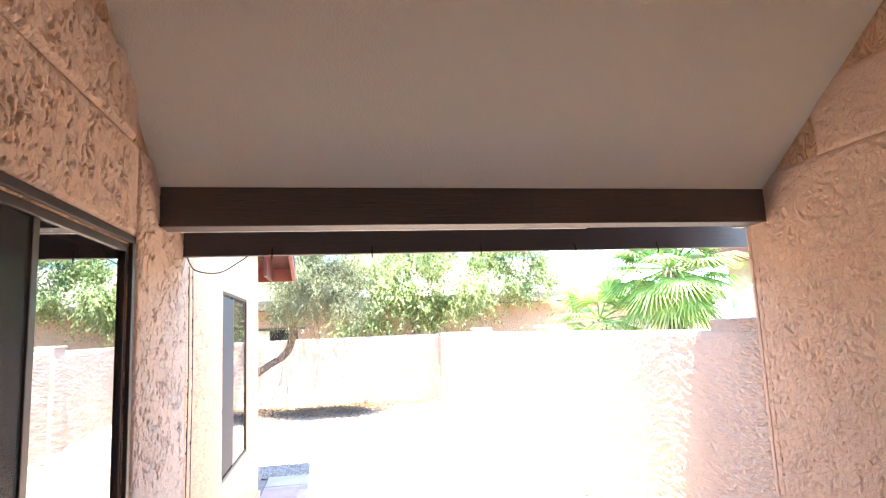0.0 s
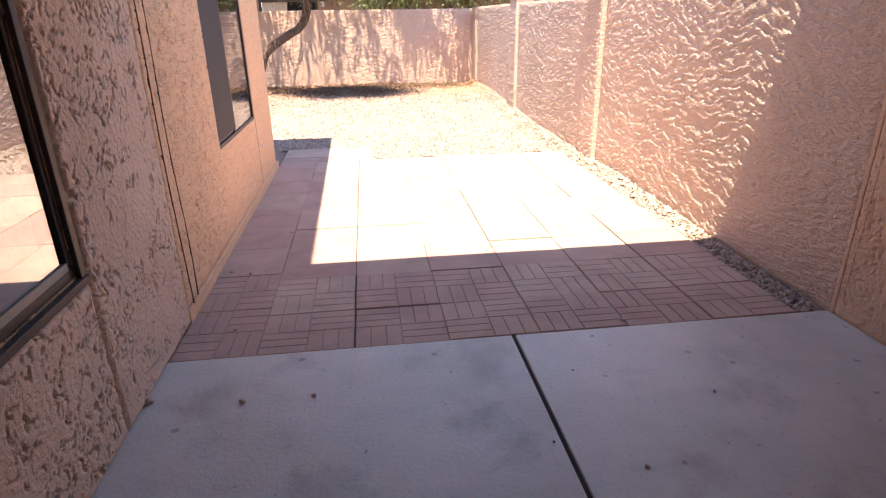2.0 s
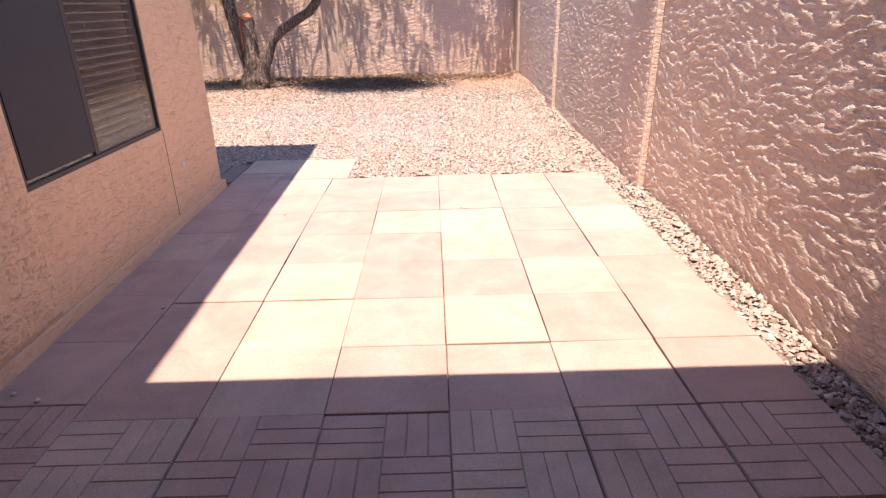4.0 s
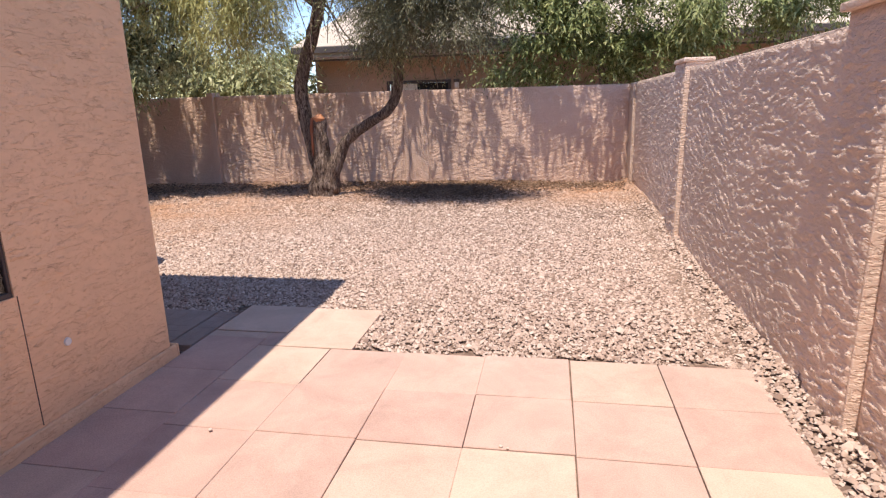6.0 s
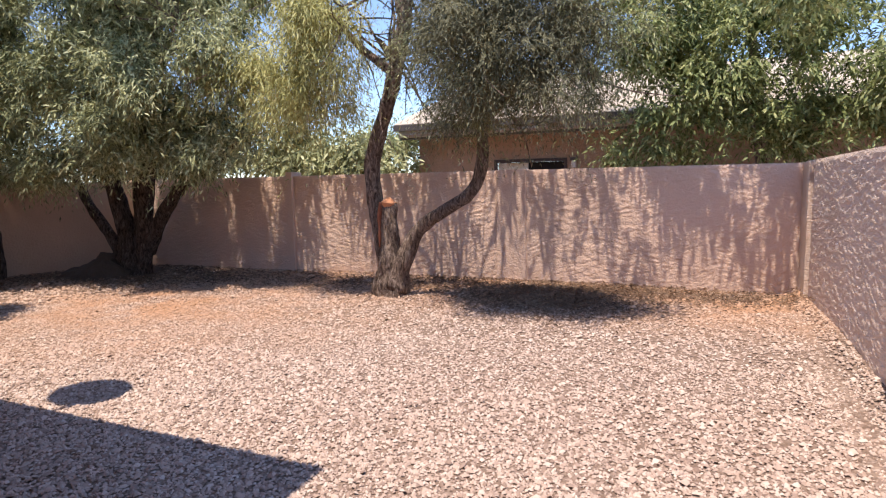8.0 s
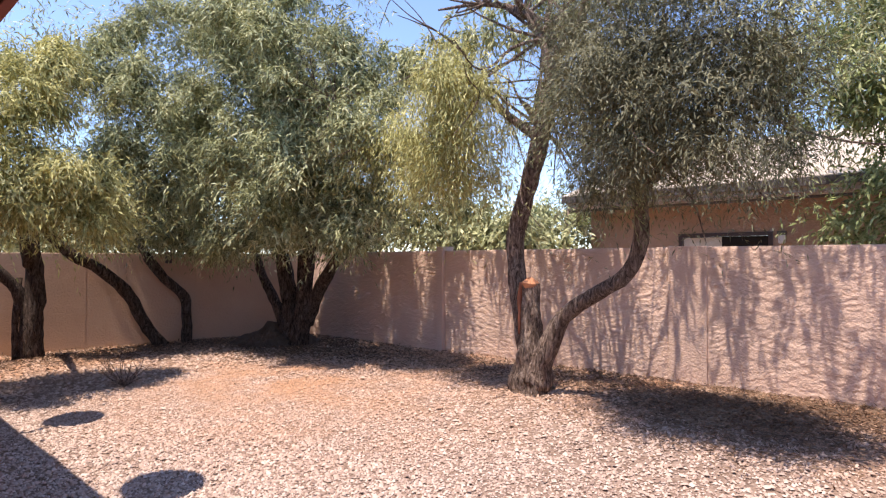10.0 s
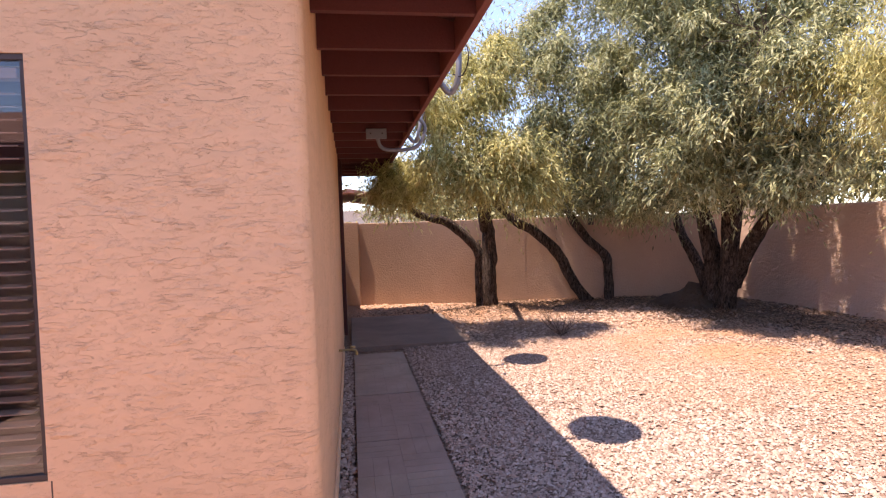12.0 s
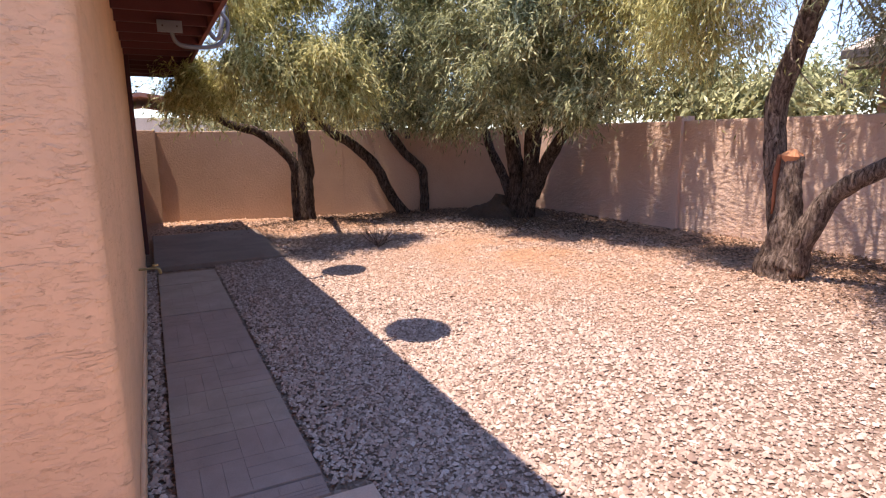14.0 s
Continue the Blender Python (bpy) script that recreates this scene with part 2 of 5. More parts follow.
mat_glass_clear = glass("clear_window_glass", 0.02, (0.88, 0.88, 0.88))
mat_screen = plain("grey_insect_screen", (0.068, 0.060, 0.059), 0.7)


def mesh_screen():
    n = Nodes("dark_insect_mesh", 0.7)
    see = n.add("ShaderNodeBsdfTransparent")
    n.done((0.03, 0.027, 0.027))
    m = n.add("ShaderNodeMixShader", Fac=0.5)
    n.link(see.outputs[0], m.inputs[1])
    n.link(n.bsdf.outputs[0], m.inputs[2])
    n.link(m.outputs[0], n.tree.nodes["Material Output"].inputs["Surface"])
    return n.mat


mat_mesh = mesh_screen()
mat_blind = plain("dusty_brown_blind", (0.40, 0.27, 0.21), 0.6)
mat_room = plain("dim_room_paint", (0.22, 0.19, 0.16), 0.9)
mat_soil = stucco("dark_rooty_soil", (0.13, 0.085, 0.06), (1, 1, 1), 14, 1.0, 0.03)
mat_white = plain("white_paint", (0.78, 0.75, 0.72), 0.5)
mat_metal = plain("grey_galvanised_steel", (0.26, 0.265, 0.28), 0.55, 0.5)
mat_cable = plain("black_cable", (0.03, 0.025, 0.025), 0.6)
mat_brown_cable = plain("brown_cable", (0.16, 0.095, 0.07), 0.7)
mat_tan_cable = plain("tan_painted_cable", (0.56, 0.38, 0.29), 0.7)
mat_cut = plain("fresh_cut_wood", (0.55, 0.24, 0.12), 0.8)
mat_torn = plain("torn_inner_bark", (0.24, 0.085, 0.045), 0.85)
mat_roof = stucco("tan_roof_coating", (0.56, 0.47, 0.38), (1, 1, 1), 12, 0.3, 0.01)
mat_tile = plain("red_brown_roof_tile", (0.34, 0.17, 0.12), 0.8)
mat_joint = plain("dark_joint", (0.05, 0.045, 0.042), 0.95)
mat_brass = plain("weathered_brass", (0.45, 0.36, 0.18), 0.4, 0.9)
mat_dark = plain("dark_glass_far", (0.02, 0.02, 0.022), 0.15)

# ---- mesh helpers ----


def box(bm, x0, x1, y0, y1, z0, z1, bevel=0.0):
    before = set(bm.verts) if bevel else ()
    v = [bm.verts.new(p) for p in ((x0, y0, z0), (x1, y0, z0), (x1, y1, z0), (x0, y1, z0), (x0, y0, z1), (x1, y0, z1), (x1, y1, z1), (x0, y1, z1))]
    faces = [bm.faces.new([v[i] for i in f]) for f in ((3, 2, 1, 0), (4, 5, 6, 7), (0, 1, 5, 4), (1, 2, 6, 5), (2, 3, 7, 6), (3, 0, 4, 7))]
    if bevel:
        edges = {e for f in faces for e in f.edges}
        bmesh.ops.bevel(bm, geom=list(edges), offset=bevel, segments=2, affect="EDGES", profile=0.6)
    return bm


def boxes(*rows, bevel=0.0):
    bm = bmesh.new()
    for row in rows:
        box(bm, *row, bevel=bevel)
    return bm


def prism(points, axis, a, b):
    """A flat outline, drawn in the two axes other than the given one, drawn out from a to b."""
    bm = bmesh.new()

    def at(p, c):
        q = list(p)
        q.insert("xyz".index(axis), c)
        return q
    low = [bm.verts.new(at(p, a)) for p in points]
    top = [bm.verts.new(at(p, b)) for p in points]
    bm.faces.new(low), bm.faces.new(top[::-1])
    for i in range(len(points)):
        j = (i + 1) % len(points)
        bm.faces.new((low[i], top[i], top[j], low[j]))
    bmesh.ops.recalc_face_normals(bm, faces=bm.faces)
    return bm


def smooth_line(points, steps=5):
    """A Catmull-Rom line through rows of (x, y, z, radius)."""
    p = np.array(points, float)
    p = np.vstack((2 * p[0] - p[1], p, 2 * p[-1] - p[-2]))
    out = []
    for i in range(1, len(p) - 2):
        for s in range(steps):
            t = s / steps
            out.append(0.5 * (2 * p[i] + (p[i + 1] - p[i - 1]) * t + (2 * p[i - 1] - 5 * p[i] + 4 * p[i + 1] - p[i + 2]) * t * t
                              + (3 * p[i] - p[i - 1] - 3 * p[i + 1] + p[i + 2]) * t ** 3))
    out.append(p[-2])
    return np.array(out)


def tube(bm, points, sides=10, steps=5, rough=0.0, seed=0):
    """A tapered round limb along rows of (x, y, z, radius)."""
    line = smooth_line(points, steps) if steps > 1 else np.array(points, float)
    rings = []
    side = Vector((1, 0.3, 0.1))
    for i, row in enumerate(line):
        here = Vector(row[:3])
        ahead = Vector(line[min(i + 1, len(line) - 1)][:3]) - Vector(line[max(i - 1, 0)][:3])
        ahead.normalize()
        u = ahead.cross(side)
        if u.length < 0.05:
            u = ahead.cross(Vector((0, 1, 0)))
        u.normalize()
        w = ahead.cross(u)
        ring = []
        for k in range(sides):
            a = 2 * math.pi * k / sides
            d = u * math.cos(a) + w * math.sin(a)
            r = max(row[3], 0.002)
            if rough:
                r *= 1 + rough * noise.noise((here + d * row[3] * 1.5) * 6 + Vector((seed, 0, 0)))
            ring.append(bm.verts.new(here + d * r))
        rings.append(ring)
    for a, b in zip(rings, rings[1:]):
        for k in range(sides):
            bm.faces.new((a[k], a[(k + 1) % sides], b[(k + 1) % sides], b[k]))
    bm.faces.new(rings[0][::-1]), bm.faces.new(rings[-1])
    return bm


def mesh_of(name, bm, material, soft=False):
    me = bpy.data.meshes.new(name)
    bm.to_mesh(me)
    bm.free()
    me.materials.append(material)
    if soft:
        me.polygons.foreach_set("use_smooth", [True] * len(me.polygons))
    return me


def part(name, bm, material, parent=None, label="", soft=False):
    ob = new(name, mesh_of(name, bm, material, soft))
    if parent:
        ob.parent = parent
    if label:
        ob["label"] = label
    return ob


def thing(name, label, category, group="", kind=""):
    return tagged(new(name), label, category, group, kind)


def structure(name, bm, material, label, category, soft=False):
    return tagged(part(name, bm, material, None, "", soft), label, category, kind="structure")


def cloud(name, verts, faces, material, parent=None, soft=False):
    """A mesh from arrays of points and equal-sided faces."""
    verts, faces = np.asarray(verts, np.float32), np.asarray(faces, np.int32)
    me = bpy.data.meshes.new(name)
    me.vertices.add(len(verts))
    me.vertices.foreach_set("co", verts.ravel())
    me.loops.add(faces.size)
    me.loops.foreach_set("vertex_index", faces.ravel())
    me.polygons.add(len(faces))
    me.polygons.foreach_set("loop_start", np.arange(len(faces), dtype=np.int32) * faces.shape[1])
    if soft:
        me.polygons.foreach_set("use_smooth", np.ones(len(faces), bool))
    me.materials.append(material)
    me.update(calc_edges=True)
    ob = new(name, me)
    if parent:
        ob.parent = parent
    return ob


TABLE = np.random.default_rng(11).uniform(0, 1, (256, 256))


def lattice(u, v, seed=0):
    """Smooth random values over a plane."""
    u, v = u + seed * 17.31, v + seed * 9.77
    i, j = np.floor(u).astype(int), np.floor(v).astype(int)
    f, g = u - i, v - j
    f, g = f * f * (3 - 2 * f), g * g * (3 - 2 * g)
    a, b, c, d = (TABLE[(i + di) % 256, (j + dj) % 256] for di, dj in ((0, 0), (1, 0), (0, 1), (1, 1)))
    return (a * (1 - f) + b * f) * (1 - g) + (c * (1 - f) + d * f) * g


def swirl(s, z, along, across, seed):
    """Trowelled stucco: overlapping torn lips in three levels that lie mostly flat and sweep aslant in places."""
    ws = s + 0.09 * (lattice(s * 4.3, z * 4.3, seed + 1) - 0.5) + 0.03 * (lattice(s * 13, z * 13, seed + 6) - 0.5)
    wz = z + 0.07 * (lattice(s * 4.3, z * 4.3, seed + 2) - 0.5) + 0.025 * (lattice(s * 13, z * 13, seed + 7) - 0.5)
    out = 0
    blend = np.clip((lattice(s * 1.9, z * 2.3, seed + 8) - 0.35) / 0.3, 0, 1)
    for turn, share in ((0.30, blend), (-0.12, 1 - blend)):
        p, q = ws * math.cos(turn) + wz * math.sin(turn), wz * math.cos(turn) - ws * math.sin(turn)
        n = 0.62 * lattice(p * along, q * across, seed + 3) + 0.38 * lattice(p * along * 2.1, q * across * 1.7, seed + 4)
        lips = sum(np.clip((n - level) / 0.04, 0, 1) for level in (0.34, 0.47, 0.60))
        out = out + share * 0.36 * lips
    return out + 0.22 * lattice(s * 34, z * 50, seed + 9) + 0.16 * lattice(s * 80, z * 80, seed + 5)


def lace(s, z, along, across, seed):
    """A flat coat broken by short torn pits that wind about, mostly level, in loose patches."""
    ws = s + 0.05 * (lattice(s * 11, z * 11, seed + 1) - 0.5) + 0.02 * (lattice(s * 31, z * 31, seed + 7) - 0.5)
    wz = z + 0.05 * (lattice(s * 11, z * 11, seed + 2) - 0.5) + 0.02 * (lattice(s * 31, z * 31, seed + 9) - 0.5)
    n = 0.6 * lattice(ws * along, wz * across, seed + 3) + 0.4 * lattice(ws * along * 2.3, wz * across * 2.0, seed + 4)
    pit = np.clip(np.abs(n - 0.47) / 0.04, 0, 1) ** 0.7
    keep = np.clip((lattice(s * 13, z * 17, seed + 8) * 0.65 + lattice(s * 3, z * 3, seed + 10) * 0.35 - 0.36) / 0.08, 0, 1)
    return 1 - (1 - pit * pit) * keep + 0.18 * lattice(s * 9, z * 15, seed + 6) + 0.12 * lattice(s * 80, z * 80, seed + 5)


def coat(name, corner, way, length, z0, z1, face, step, along, across, depth, material, parent, seed, pattern=None):
    """A stucco coat in real relief: a fine sheet from corner along way, standing proud towards face."""
    s = np.linspace(0, length, max(2, int(length / step)))
    z = np.linspace(z0, z1, max(2, int((z1 - z0) / step)))
    S, Z = np.meshgrid(s, z, indexing="ij")
    rim = np.minimum(np.minimum(S, length - S), np.minimum(Z - z0, z1 - Z))
    h = (pattern or swirl)(S, Z, along, across, seed) * depth * np.clip(rim / 0.02, 0, 1) + 0.0015
    way, face = np.array(way, float), np.array(face, float)
    verts = np.array((corner[0], corner[1], 0.0)) + S[..., None] * way + h[..., None] * face
    verts[..., 2] += Z
    n, m = S.shape
    k = np.arange(n * m).reshape(n, m)
    quads = np.stack((k[:-1, :-1], k[1:, :-1], k[1:, 1:], k[:-1, 1:]), -1).reshape(-1, 4)
    if np.dot(np.cross(way, (0, 0, 1)), face) < 0:
        quads = quads[:, ::-1]
    return cloud(name, verts.reshape(-1, 3), quads, material, parent)


# ---- ground ----


def soft_step(a, b, v):
    t = np.clip((v - a) / (b - a), 0, 1)
    return t * t * (3 - 2 * t)


def ground_height(x, y):
    x, y = np.asarray(x, float), np.asarray(y, float)
    rise = 0.15 * soft_step(7.8, 13.5, y) * (0.55 + 0.45 * soft_step(-9, -2, x))
    bank = 0.07 * soft_step(2.44, 2.66, x) * soft_step(3.4, 6.5, y)
    lumps = 0.012 * np.sin(x * 2.1 + y * 0.7) * np.sin(y * 1.7 - x * 0.4) * soft_step(8.2, 9.5, y)
    return -0.022 + rise + bank + lumps


def lay_ground():
    inner_x = np.concatenate(([-1500, -200, -60, -25], np.arange(-13, 4.01, 0.25), [12, 40, 200, 1500]))
    inner_y = np.concatenate(([-1500, -200, -40, -10], np.arange(-2, 16.01, 0.25), [30, 80, 300, 1500]))
    gx, gy = np.meshgrid(inner_x, inner_y, indexing="ij")
    inside = (gx > 2.46) & (gy < 3.4) | (gy < 3.3)
    gz = ground_height(np.clip(gx, -13, 2.68), np.clip(gy, -2, 16))
    gz[(gy < 8.4) & (gx < 2.4)] = -0.035
    gz[inside] = -0.06
    n, m = gx.shape
    k = np.arange(n * m).reshape(n, m)
    faces = np.stack((k[:-1, :-1], k[1:, :-1], k[1:, 1:], k[:-1, 1:]), -1).reshape(-1, 4)
    tagged(cloud("ground", np.stack((gx, gy, gz), -1).reshape(-1, 3), faces, mat_gravel_bed, soft=True),
           "bare tan ground of fine crushed granite", "ground", kind="structure")


lay_ground()

# patio slab in two pours with a joint between them
slab = structure("patio_slab", boxes((-0.88, 0.862, -1.2, 3.335, -0.12, 0.0), (0.882, 2.68, -1.2, 3.335, -0.12, 0.0), bevel=0.008), mat_concrete,
                 "smooth stained grey concrete patio slab", "patio floor")
part("joint", boxes((0.86, 0.884, -1.2, 3.32, -0.1, -0.012)), mat_joint, slab, "dark expansion joint")

# ---- the house ----
EAVE_Y, EAVE_Z, PITCH = 8.2, 2.62, 0.33
RAKE_X, HOUSE_X0 = -0.485, -10.0


def under_roof(y):
    return EAVE_Z + 0.10 + PITCH * (EAVE_Y - y)


WIN1 = (1.15, 2.76, 0.72, 2.28)
WIN2 = (4.99, 6.43, 0.70, 2.24)


def wall_with_hole(x0, x1, y0, y1, z0, z1, hole):
    """One wall body with an opening right through it."""
    bm = bmesh.new()
    b0, b1, c0, c1 = hole
    rings = []
    for x in (x0, x1):
        rings.append([[bm.verts.new((x, y, z)) for y, z in ring] for ring in (((y0, z0), (y1, z0), (y1, z1), (y0, z1)), ((b0, c0), (b1, c0), (b1, c1), (b0, c1)))])
    (oa, ia), (ob, ib) = rings
    for k in range(4):
        n = (k + 1) % 4
        for four in ((oa[k], oa[n], ia[n], ia[k]), (ob[k], ob[n], ib[n], ib[k]), (oa[k], oa[n], ob[n], ob[k]), (ia[k], ia[n], ib[n], ib[k])):
            bm.faces.new(four)
    bmesh.ops.recalc_face_normals(bm, faces=bm.faces)
    return bm


structure("wall_patio", wall_with_hole(-1.08, -0.88, -1.2, 3.74, -0.1, 2.75, WIN1), mat_stucco_rough,
          "tan lace-textured stucco house wall beside the patio", "wall")
def rounded(bm, x, y, radius):
    """Round off the upright edge that stands at x, y."""
    edges = [e for e in bm.edges if all(abs(v.co.x - x) < 1e-4 and abs(v.co.y - y) < 1e-4 for v in e.verts)]
    bmesh.ops.bevel(bm, geom=edges, offset=radius, segments=7, affect="EDGES", profile=0.5)
    return bm


structure("wall_east", rounded(wall_with_hole(-1.08, -0.878, 3.74, 7.40, -0.1, 2.75, WIN2), -0.878, 7.40, 0.055), mat_stucco_smooth,
          "pinkish tan trowelled stucco house wall", "wall")
patio_wall = bpy.data.objects["wall_patio"]
coat("stucco_coat", (-0.88, 2.80), (0, 1, 0), 0.93, 0.0, 2.75, (1, 0, 0), 0.007, 20, 30, 0.020, mat_stucco_coat, patio_wall, 3, lace)
coat("stucco_coat", (-0.88, 0.9), (0, 1, 0), 1.9, 0.0, 0.69, (1, 0, 0), 0.007, 20, 30, 0.020, mat_stucco_coat, patio_wall, 5, lace)
coat("stucco_coat", (-0.88, 0.9), (0, 1, 0), 1.9, 2.32, 2.75, (1, 0, 0), 0.008, 20, 30, 0.020, mat_stucco_coat, patio_wall, 7, lace)
coat("stucco_coat", (-0.873, 0.9), (0, 1, 0), 1.85, 2.75, 3.1, (1, 0, 0), 0.009, 20, 30, 0.020, mat_stucco_coat, patio_wall, 13, lace)
coat("stucco_coat", (-0.878, 3.745), (0, 1, 0), 1.235, 0.08, 2.74, (1, 0, 0), 0.008, 20, 32, 0.011, mat_stucco_smooth, bpy.data.objects["wall_east"], 17, lace)
structure("wall_gable", rounded(prism([(7.40, 2.75), (7.40, under_roof(7.40)), (-1.2, under_roof(-1.2)), (-1.2, 2.75)], "x", -1.08, -0.882), -0.882, 7.40, 0.055), mat_stucco_smooth,
          "pinkish tan stucco gable wall", "wall")
structure("wall_north", boxes((HOUSE_X0, -1.08, 7.20, 7.40, -0.1, under_roof(7.40)), bevel=0.012), mat_stucco_smooth,
          "pinkish tan stucco house wall under the eave", "wall")
structure("wall_west", boxes((HOUSE_X0, HOUSE_X0 + 0.2, -1.0, 7.20, -0.1, 2.8)), mat_stucco_smooth, "tan stucco house end wall", "wall")
structure("wall_south", boxes((HOUSE_X0, 2.9, -1.4, -1.2, -0.1, 5.6)), mat_stucco_rough, "tan stucco wall behind the patio", "wall")
structure("footing", boxes((-0.878, -0.858, 3.74, 7.40, -0.08, 0.075), (-6.2, -0.858, 7.40, 7.42, -0.08, 0.075), bevel=0.008), mat_stucco_smooth,
          "painted concrete footing along the house wall", "baseboard")
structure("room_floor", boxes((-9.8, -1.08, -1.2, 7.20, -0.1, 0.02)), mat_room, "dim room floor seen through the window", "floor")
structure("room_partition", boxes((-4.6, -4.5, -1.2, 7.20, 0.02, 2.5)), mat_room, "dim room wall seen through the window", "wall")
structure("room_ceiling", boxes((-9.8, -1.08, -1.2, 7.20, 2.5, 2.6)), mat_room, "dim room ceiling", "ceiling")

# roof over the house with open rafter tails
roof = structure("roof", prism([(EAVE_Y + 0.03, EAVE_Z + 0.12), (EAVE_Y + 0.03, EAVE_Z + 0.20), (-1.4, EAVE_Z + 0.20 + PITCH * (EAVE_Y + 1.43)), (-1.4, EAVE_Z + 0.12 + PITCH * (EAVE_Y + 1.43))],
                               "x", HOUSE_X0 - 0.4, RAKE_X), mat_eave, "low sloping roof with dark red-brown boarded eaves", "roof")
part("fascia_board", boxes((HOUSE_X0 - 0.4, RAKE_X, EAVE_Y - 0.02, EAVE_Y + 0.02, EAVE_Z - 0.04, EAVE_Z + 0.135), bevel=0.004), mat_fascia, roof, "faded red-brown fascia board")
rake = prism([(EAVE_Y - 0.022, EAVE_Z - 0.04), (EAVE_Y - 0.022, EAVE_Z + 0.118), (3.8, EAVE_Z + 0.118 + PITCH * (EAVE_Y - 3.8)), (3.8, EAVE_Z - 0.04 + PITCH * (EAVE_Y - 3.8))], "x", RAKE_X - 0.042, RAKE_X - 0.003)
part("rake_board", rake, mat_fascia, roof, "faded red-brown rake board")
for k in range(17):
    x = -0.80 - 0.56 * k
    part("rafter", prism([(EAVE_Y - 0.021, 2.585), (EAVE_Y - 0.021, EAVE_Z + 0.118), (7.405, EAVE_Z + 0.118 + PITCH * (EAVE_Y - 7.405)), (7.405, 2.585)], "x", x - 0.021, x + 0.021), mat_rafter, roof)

# patio cover
structure("ceiling_patio", prism([(3.14, 2.63), (1.45, 3.92), (-1.2, 3.92), (-1.2, 4.02), (1.45, 4.02), (3.14, 2.76)], "x", -0.875, 2.675), mat_ceiling,
          "smooth tan painted sloping patio ceiling", "ceiling")
structure("roof_patio", prism([(3.70, 2.66), (3.70, 2.745), (1.3, 4.3), (-1.4, 4.3), (-1.4, 4.2), (1.3, 4.2), (3.14, 2.95), (3.3, 2.80)], "x", -0.88, 2.95), mat_roof,
          "tan patio roof", "roof")
structure("wall_patio_east", prism([(-1.2, -0.1), (3.30, -0.1), (3.30, 2.70), (2.9, 2.95), (1.4, 4.15), (-1.2, 4.15)], "x", 2.68, 2.90), mat_stucco_rough,
          "tan lace-textured stucco wall closing the patio", "wall")
coat("stucco_coat", (2.68, 1.4), (0, 1, 0), 1.9, 0.0, 2.72, (-1, 0, 0), 0.0095, 18, 26, 0.009, mat_stucco_coat, bpy.data.objects["wall_patio_east"], 9, lace)
coat("stucco_coat", (2.68, 0.9), (0, 1, 0), 1.8, 2.72, 3.12, (-1, 0, 0), 0.009, 18, 26, 0.009, mat_stucco_coat, bpy.data.objects["wall_patio_east"], 15, lace)
structure("wall_patio_upper", prism([(-1.2, 2.75), (3.32, 2.75), (1.4, 4.15), (-1.2, 4.15)], "x", -0.885, -0.873), mat_stucco_rough, "tan stucco wall above the patio window", "wall")
beam = tagged(part("patio_beam", boxes((-0.878, 2.678, 3.13, 3.29, 2.425, 2.635), bevel=0.008), mat_beam), "dark brown painted timber beam across the patio opening", "beam")
strip = thing("light_strip", "white rope light strip tacked under the dark beam", "light strip")
part("strip", boxes((-0.80, 1.55, 3.30, 3.32, 2.425, 2.447), bevel=0.004), mat_white, strip)
part("wire", tube(bmesh.new(), [(1.55, 3.31, 2.437, 0.004), (2.1, 3.31, 2.434, 0.004), (2.64, 3.31, 2.44, 0.004)], 6), mat_white, strip)
part("end_cap", boxes((2.58, 2.66, 3.30, 3.335, 2.42, 2.455), bevel=0.005), mat_white, strip)
fascia = tagged(part("patio_fascia", boxes((-0.872, 3.15, 3.62, 3.67, 2.335, 2.71), bevel=0.006), mat_beam), "dark brown timber fascia along the patio roof", "fascia")
for x in (-0.35, 0.25, 0.95, 1.6, 2.2):
    part("hook", tube(bmesh.new(), [(x, 3.615, 2.38, 0.005), (x, 3.605, 2.345, 0.005), (x, 3.60, 2.315, 0.004), (x, 3.612, 2.305, 0.003)], 6, 3), mat_cable, fascia, "small dark hook")
for x in (-0.4, 0.35, 1.1, 1.85):
    part("blocking", boxes((x - 0.02, x + 0.02, 3.292, 3.62, 2.56, 2.66)), mat_beam, fascia)

# ---- windows ----


def window(name, hole, split, label, clear, f):
    y0, y1, z0, z1 = hole
    w = thing(name, label, "window", kind="structure")
    part("window_frame", boxes((-0.965, -0.884, y0, y1, z0, z0 + f), (-0.965, -0.884, y0, y1, z1 - f, z1), (-0.965, -0.884, y0, y0 + f, z0 + f, z1 - f),
                               (-0.965, -0.884, y1 - f * 0.7, y1, z0 + f, z1 - f), bevel=0.004), mat_frame, w)
    part("mullion", boxes((-0.94, -0.889, split - 0.022, split + 0.022, z0 + f, z1 - f), bevel=0.004), mat_frame, w)
    part("track", boxes((-1.08, -0.99, y0, y1, z0, z0 + 0.03), bevel=0.003), mat_sill, w, "pale dusty window track")
    for a, b, m, x in ((y0 + f, split - 0.028, mat_glass_screen, -0.906), (split + 0.028, y1 - f * 0.7, clear, -0.900)):
        pane = part("pane", boxes((x, x + 0.006, a, b, z0 + f, z1 - f)), m, w)
        pane.visible_shadow = False
    return w


